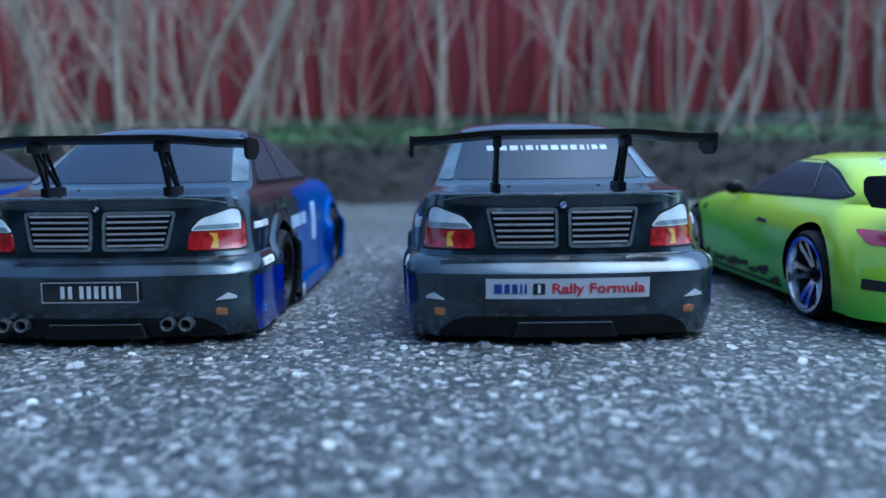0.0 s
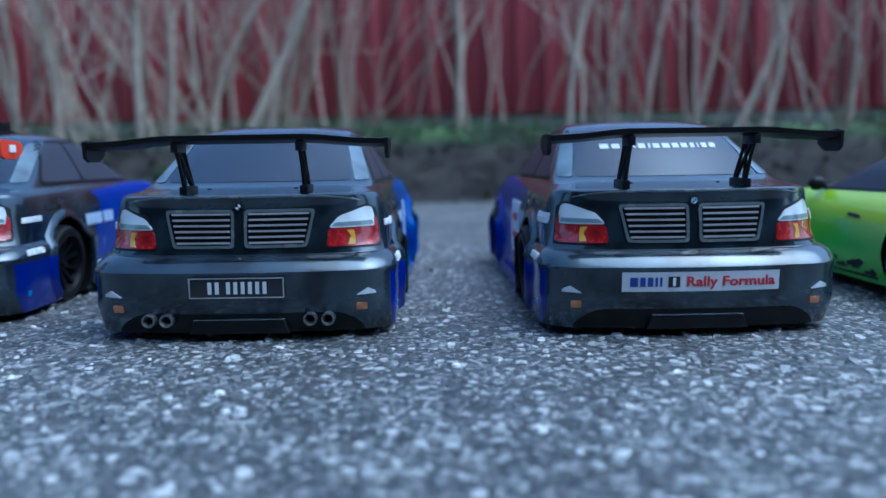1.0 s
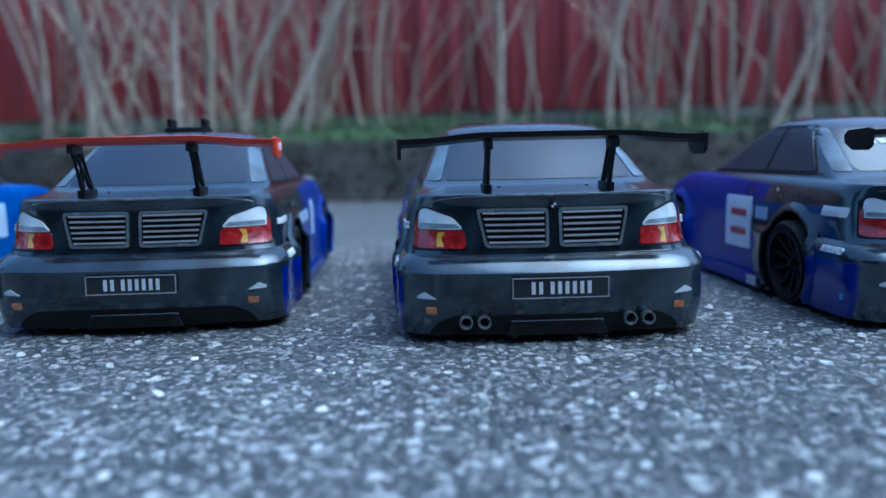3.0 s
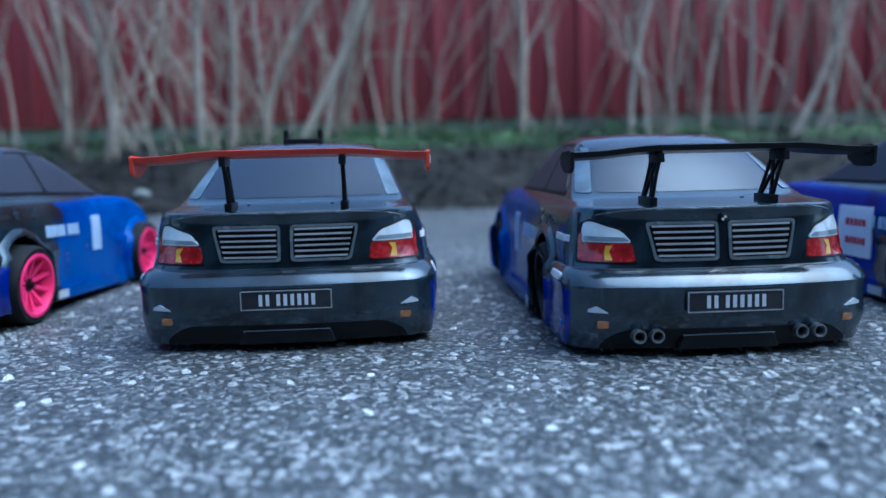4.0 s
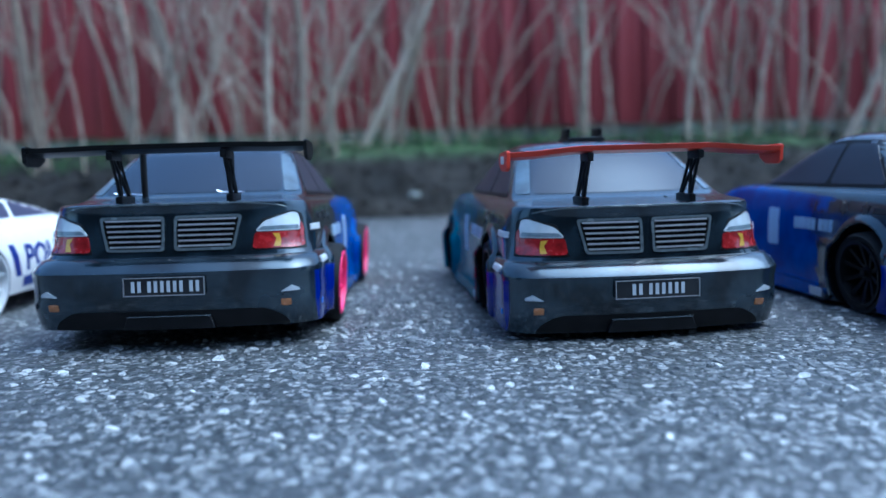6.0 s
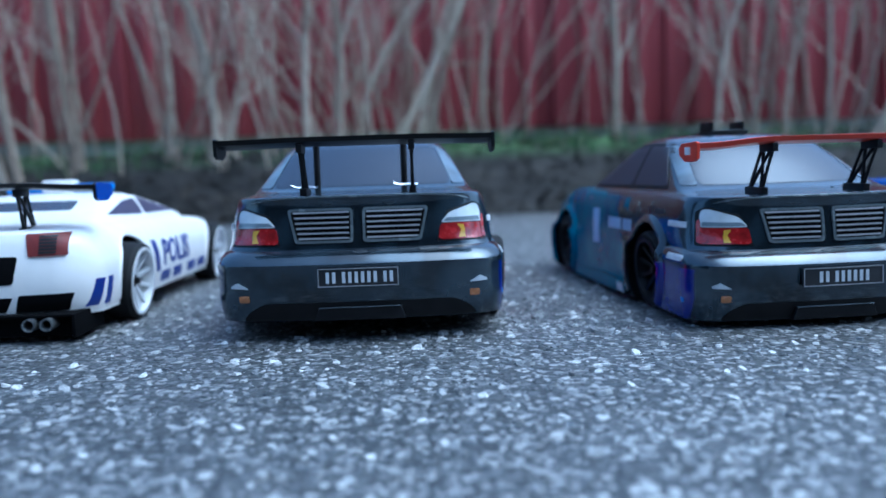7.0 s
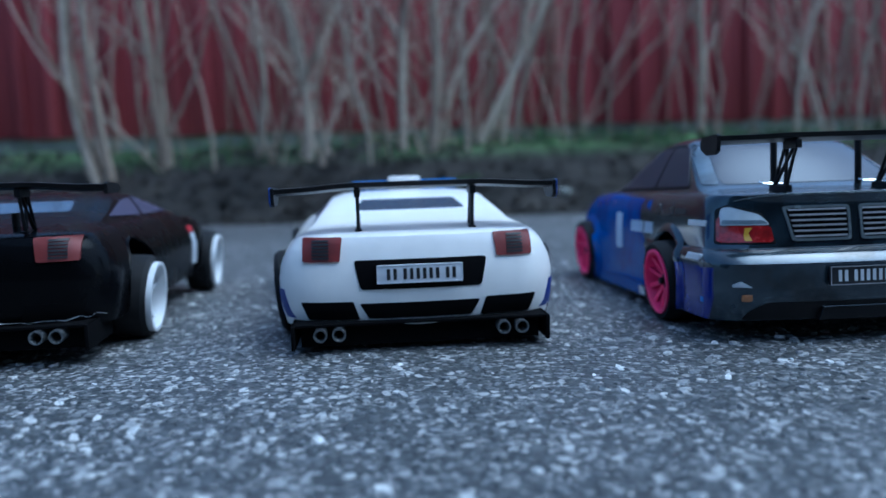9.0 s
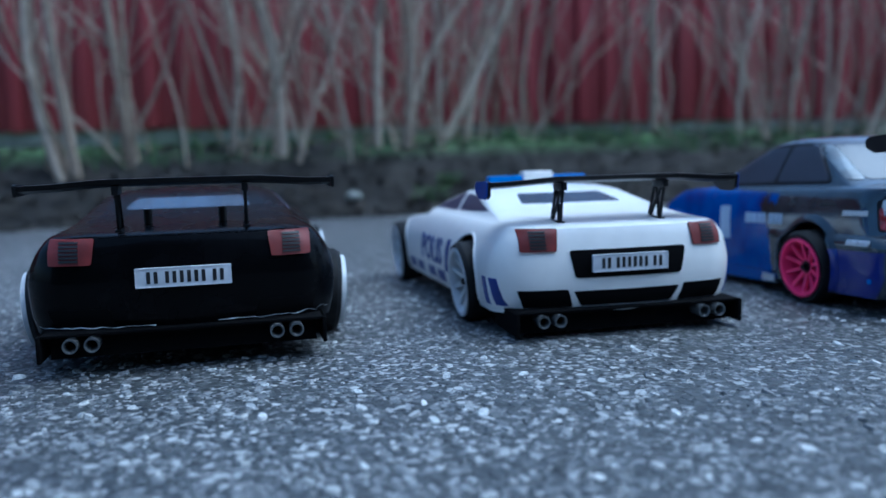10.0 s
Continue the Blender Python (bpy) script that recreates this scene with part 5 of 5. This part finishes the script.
def wedge_car(m, paint, label, police, rise=0.0, wide=1.055):
    SPAN["x"] = 1.085 if police else 1.11
    car = tagged(new("model_car"), label, "model car", group="model cars parked in a row")
    car.matrix_basis = m
    key = "wedge_" + paint
    if key not in SHELLS:
        SHELLS[key] = loft([(a, b, c, d * wide, *r) for a, b, c, d, *r in WEDGE], WEDGE_WHEELS, 0.0368, 0.058, (paint, "matte"), 0.036, 0.11)
    shell, tree = SHELLS[key]
    body = new("body")
    body.parent = car
    body.location = (0, 0, rise)
    part("shell", shell, None, body)
    part("rear_window", lay(flat([(-0.043, -0.0030), (0.043, -0.0030), (0.037, 0.0045), (-0.037, 0.0045)], 0.002), tree, (0, 0, 0.0985), 0, 0.0005), "tint" if police else "sky_tint", body, "dark rear window")
    for s in (-1, 1):
        f = s
        rear_q = [(f * 0.112, 0.0905), (f * 0.192, 0.0868), (f * 0.203, 0.1025), (f * 0.172, 0.1010)]
        front_q = [(f * 0.198, 0.0868), (f * 0.306, 0.0862), (f * 0.256, 0.1015), (f * 0.211, 0.1035)]
        for q in (rear_q, front_q):
            part("side_window", lay(flat(q, 0.004), tree, (0, 0, 0), s * 90, 0.0005), "violet_tint", body, "violet tinted side window")
        lamp = new("tail_light")
        lamp.parent = body
        tagged(lamp, "square dull red tail light with black louvres")
        q = [(s * 0.052, -0.0085), (s * 0.0765, -0.0085), (s * 0.0765, 0.0085), (s * 0.050, 0.0085)]
        part("lens", lay(flat(q, 0.0015), tree, (0, 0, 0.0740), 0, 0.0016), "dull_red", lamp)
        for i in range(6):
            zc = -0.0058 + 0.0024 * i
            part("louvre", lay(flat([(s * 0.0590, zc - 0.0007), (s * 0.0700, zc - 0.0007), (s * 0.0700, zc + 0.0007), (s * 0.0590, zc + 0.0007)]), tree, (0, 0, 0.0740), 0, 0.0023), "ink", lamp)
        part("duct", lay(flat([(s * 0.040, 0.0230), (s * 0.074, 0.0230), (s * 0.079, 0.0365), (s * 0.044, 0.0365)], 0.0015), tree, (0, 0, 0), 0, 0.0005), "matte", body, "black lower air duct")
        for y in WEDGE_WHEELS:
            bm = bmesh.new()
            pts = []
            for k in range(19):
                a = radians(-20 + 220 * k / 18)
                hit, _, _, _ = tree.ray_cast(Vector((s * 0.2, y + 0.0385 * math.cos(a), max(0.019, 0.036 + 0.0385 * math.sin(a)))), Vector((-s, 0, 0)))
                if hit and s * hit.x > 0.08:
                    pts.append(Vector((hit.x, y + 0.0375 * math.cos(a), max(0.0185, 0.036 + 0.0375 * math.sin(a)))))
            tube(bm, pts, [0.0014] * len(pts), 6)
            part("wheel_arch", bm, paint, body)
        if police:
            part("word", lay(text_flat("POLIS", 0.034, 0.076, 0, 0.0007), tree, (0, 0.204, 0.0490), s * 90, 0.0006, 0.004), "ink_blue", body, "dark blue word POLIS")
            part("stripe", lay(flat([(s * 0.148, 0.034), (s * 0.157, 0.034), (s * 0.149, 0.064), (s * 0.140, 0.064)]), tree, (0, 0, 0), s * 90, 0.0006), "ink_blue", body)
            for d0 in (0.160, 0.195, 0.240, 0.275):
                part("stripe", lay(flat([(s * d0, 0.0235), (s * (d0 + 0.024), 0.0235), (s * (d0 + 0.024), 0.0330), (s * d0, 0.0330)]), tree, (0, 0, 0), s * 90, 0.0006), "ink_blue", body)
            for d0 in (0.020, 0.034):
                part("stripe", lay(flat([(s * d0, 0.0240), (s * (d0 + 0.008), 0.0240), (s * (d0 + 0.012), 0.0450), (s * (d0 + 0.004), 0.0450)]), tree, (0, 0, 0), s * 90, 0.0006), "ink_blue", body)
        for x in (0.0585, 0.0715):
            pipe = lathe([(0.012, 0.0030), (-0.005, 0.0032), (-0.0062, 0.0039), (-0.0062, 0.0048), (-0.005, 0.0049), (0.012, 0.0045)], "y", 20, closed=True)
            part("exhaust_pipe", move(pipe, (s * x, -0.002, 0.0155)), "steel", body, "silver exhaust pipe")
        if not police:
            bm = bmesh.new()
            rng = random.Random(4 + s)
            pts = []
            for k in range(17):
                z = 0.0235 + rng.uniform(-0.0006, 0.0008) + (0.004 * rng.random() if k > 11 and s > 0 else 0)
                hit, _, _, _ = tree.ray_cast(Vector((s * (0.020 + 0.076 * k / 16), -0.3, z)), Vector((0, 1, 0)))
                if hit:
                    pts.append(hit - Vector((0, 0.0006, 0)))
            tube(bm, pts, [rng.choice((0.0001, 0.0001, 0.0003, 0.0005)) for _ in pts], 5)
            part("scuffed_edge", bm, "whiterim", body, "scuffed pale bumper edge")
            if s > 0:
                part("side_sticker", lay(flat([(0.268, 0.030), (0.288, 0.030), (0.286, 0.062), (0.270, 0.062)], 0.002), tree, (0, 0, 0), 90, 0.0006), "grey_sticker", body, "pale sticker on the black flank")
                part("sticker_top", lay(flat([(0.270, 0.063), (0.286, 0.063), (0.286, 0.069), (0.270, 0.069)], 0.001), tree, (0, 0, 0), 90, 0.0006), "ink_red", body)
            part("body_post", move(lathe([(0, 0.0030), (0.012, 0.0030), (0.0121, 0.0002)], "z", 12), (s * 0.026, 0.060, 0.086)), "black", body)
    if police:
        part("duct", lay(flat([(-0.034, 0.0235), (0.034, 0.0235), (0.040, 0.0350), (-0.040, 0.0350)], 0.0015), tree, (0, 0, 0), 0, 0.0005), "matte", body, "black lower air duct")
        part("plate_recess", lay(flat([(-0.040, -0.0095), (0.040, -0.0095), (0.044, 0.0115), (-0.044, 0.0115)], 0.003), tree, (0.001, 0, 0.0545), 0, 0.0008), "matte", body, "black plate recess")
    plate(body, 0.0, -0.0025, 0.0560, 0.061, 0.0130, "plate_white", "ink", bar_row(2, 6, 2, 0.0046, -0.0245), "plate_white", 0, label="white plate with black characters")
    # diffuser tray
    tray = bmesh.new()
    box(tray, -0.092, 0.092, -0.003, 0.060, 0.0205, 0.0225, 0.0006)
    for x in (-0.092, 0.0895):
        box(tray, x, x + 0.0025, -0.006, 0.05, 0.005, 0.0225, 0.0004)
    box(tray, -0.086, 0.086, 0.006, 0.010, 0.005, 0.0210)
    part("diffuser", tray, "matte", body, "black diffuser tray")
    rear_wing(body, 0.1180, 0.020, 0.103, "black", 0.0425, 0.0845, 0.040, drop=0.003, plates="plate_blue" if police else "black", tall=0.014 if police else 0.008, chord=0.032)
    if police:
        bar = new("light_bar")
        bar.parent = body
        tagged(bar, "blue and white roof light bar")
        for s in (-1, 1):
            part("blue_lens", move(boxed(-0.0190, 0.0190, -0.006, 0.006, 0, 0.0085, bev=0.0022), (s * 0.0315, 0.205, 0.1095)), "light_blue", bar, "blue lens")
        part("centre", move(boxed(-0.0155, 0.0155, -0.0085, 0.0085, 0, 0.0125, bev=0.003), (0, 0.205, 0.1095)), "white", bar, "white middle box")
    for y in WEDGE_WHEELS:
        for s in (-1, 1):
            wheel(car, s * (0.0965 if police else 0.0995) * (1 + 0.11 * (y - 0.098) / 0.3), y, 0.0335, s, 0.0335, "whiterim", 10 if police else 5, camber=5, rim_r=0.0285 if police else 0.0275, lip=1.04 if police else 1.30)
    return car


wedge_car(at(E_AT), "white", "white police model car with blue stripes and black rear wing", True)
wedge_car(at(F_AT), "black_shell", "worn black model car with white wheels and black wing", False, 0.008, 1.06)

COUPE = [
    (0.0090, 0.020, 0.400, 0.080, 0.02, 0.06, 0.010),
    (0.0110, 0.006, 0.412, 0.088, 0.03, 0.06, 0.014),
    (0.0250, 0.002, 0.420, 0.0925, 0.034, 0.07, 0.018),
    (0.0400, 0.000, 0.424, 0.0945, 0.036, 0.08, 0.020),
    (0.0550, 0.001, 0.422, 0.0945, 0.040, 0.09, 0.022),
    (0.0680, 0.006, 0.412, 0.0925, 0.046, 0.09, 0.024),
    (0.0780, 0.014, 0.390, 0.0880, 0.050, 0.09, 0.026),
    (0.0850, 0.022, 0.360, 0.0830, 0.046, 0.08, 0.024),
    (0.0890, 0.034, 0.330, 0.0785, 0.042, 0.07, 0.020),
    (0.0930, 0.040, 0.288, 0.0755, 0.028, 0.06, 0.016),
    (0.1000, 0.048, 0.270, 0.0715, 0.024, 0.05, 0.012),
    (0.1100, 0.066, 0.250, 0.0655, 0.022, 0.05, 0.010),
    (0.1190, 0.090, 0.230, 0.0580, 0.022, 0.04, 0.010),
    (0.1240, 0.112, 0.215, 0.0490, 0.022, 0.03, 0.010),
    (0.1265, 0.142, 0.202, 0.0360, 0.018, 0.02, 0.006),
]
COUPE_WHEELS = (0.090, 0.330)


def coupe(m):
    SPAN["x"] = 1.0
    car = tagged(new("model_car"), "bright yellow-green model coupe with chrome wheels", "model car", group="model cars parked in a row")
    car.matrix_basis = m
    shell, tree = loft([(0.009 + (a - 0.009) * 0.915, *r) for a, *r in COUPE], COUPE_WHEELS, 0.0355, 0.05, ("green", "matte"), 0.033)
    body = new("body")
    body.parent = car
    part("shell", shell, None, body)
    part("rear_window", lay(flat([(-0.055, -0.012), (0.055, -0.012), (0.040, 0.014), (-0.040, 0.014)], 0.008), tree, (0, 0, 0.0985), 0, 0.0005), "clear_lens", body, "pale rear window")
    for s in (-1, 1):
        frame_q = [(s * 0.0660, 0.0880), (s * 0.080, 0.0845), (s * 0.264, 0.0815), (s * 0.222, 0.1062), (s * 0.180, 0.1120), (s * 0.140, 0.1112), (s * 0.104, 0.1035)]
        part("window_frame", lay(flat(frame_q, 0.010), tree, (0, 0, 0), s * 90, 0.0004), "ink", body, "black window surround")
        rq = [(s * 0.0710, 0.0886), (s * 0.083, 0.0862), (s * 0.116, 0.0856), (s * 0.1330, 0.1078), (s * 0.107, 0.1018)]
        fq = [(s * 0.120, 0.0856), (s * 0.256, 0.0835), (s * 0.219, 0.1046), (s * 0.180, 0.1101), (s * 0.137, 0.1088)]
        for q in (rq, fq):
            part("side_window", lay(flat(q, 0.007), tree, (0, 0, 0), s * 90, 0.0009), "smoke", body, "dark tinted side window")
        mir = bmesh.new()
        bmesh.ops.create_uvsphere(mir, u_segments=14, v_segments=9, radius=0.0075)
        for v in mir.verts:
            v.co = Vector((v.co.x * 1.1, v.co.y * 0.6, v.co.z * 0.85)) + Vector((s * 0.087, 0.240, 0.0870))
        tube(mir, [Vector((s * 0.072, 0.244, 0.0835)), Vector((s * 0.080, 0.242, 0.0850)), Vector((s * 0.087, 0.240, 0.0865))], [0.002, 0.0018, 0.0018], 8)
        part("wing_mirror", mir, "black", body, "black wing mirror")
        part("tail_light", lay(flat([(s * 0.045, -0.006), (s * 0.088, -0.003), (s * 0.092, 0.006), (s * 0.050, 0.004)], 0.003), tree, (0, 0, 0.062), s * 12, 0.0008), "pink_lens", body, "red tail light")
        part("bumper_slot", lay(flat([(s * 0.040, 0.0290), (s * 0.092, 0.0310), (s * 0.092, 0.0380), (s * 0.040, 0.0350)], 0.001), tree, (0, 0, 0), s * 12, 0.0006), "ink", body, "black bumper slot")
        rng = random.Random(31)
        for k in range(26):
            u, w = 0.140 + 0.160 * (k + rng.random()) / 26, 0.0185 + 0.0075 * rng.random()
            a0, r = rng.uniform(0, 6.28), rng.uniform(0.0030, 0.0070)
            blot = [(s * u + r * rng.uniform(0.5, 1.5) * math.cos(a0 + 1.047 * j), w + 0.55 * r * rng.uniform(0.4, 1.2) * math.sin(a0 + 1.047 * j)) for j in range(6)]
            part("print_blot", lay(flat(blot, 0.001), tree, (0, 0, 0), s * 90, 0.0005 + 0.00002 * k), "ink", body)
        part("print_line", lay(flat([(s * 0.135, 0.0148), (s * 0.300, 0.0148), (s * 0.300, 0.0166), (s * 0.135, 0.0166)]), tree, (0, 0, 0), s * 90, 0.0012), "ink", body, "black line along the sill")
        part("door_vent", lay(flat([(s * 0.158, 0.0620), (s * 0.178, 0.0630), (s * 0.177, 0.0655), (s * 0.160, 0.0645)], 0.001), tree, (0, 0, 0), s * 90, 0.0008), "ink", body)
        part("filler_cap", lay(flat([(s * 0.297, 0.0640), (s * 0.303, 0.0640), (s * 0.303, 0.0700), (s * 0.297, 0.0700)], 0.0025), tree, (0, 0, 0), s * 90, 0.0008), "ink", body)
        for y in COUPE_WHEELS:
            wheel(car, s * 0.0815, y, 0.0315, s, 0.0315, "bright_rim", 10, camber=2, rim_r=0.0262, bold=1.25, pair=0.10, barrel="steel")
    rear_wing(body, 0.1030, 0.004, 0.085, "black", 0.040, 0.0790, 0.033, drop=0.004, tall=0.02)
    return car


coupe(at(G_AT))
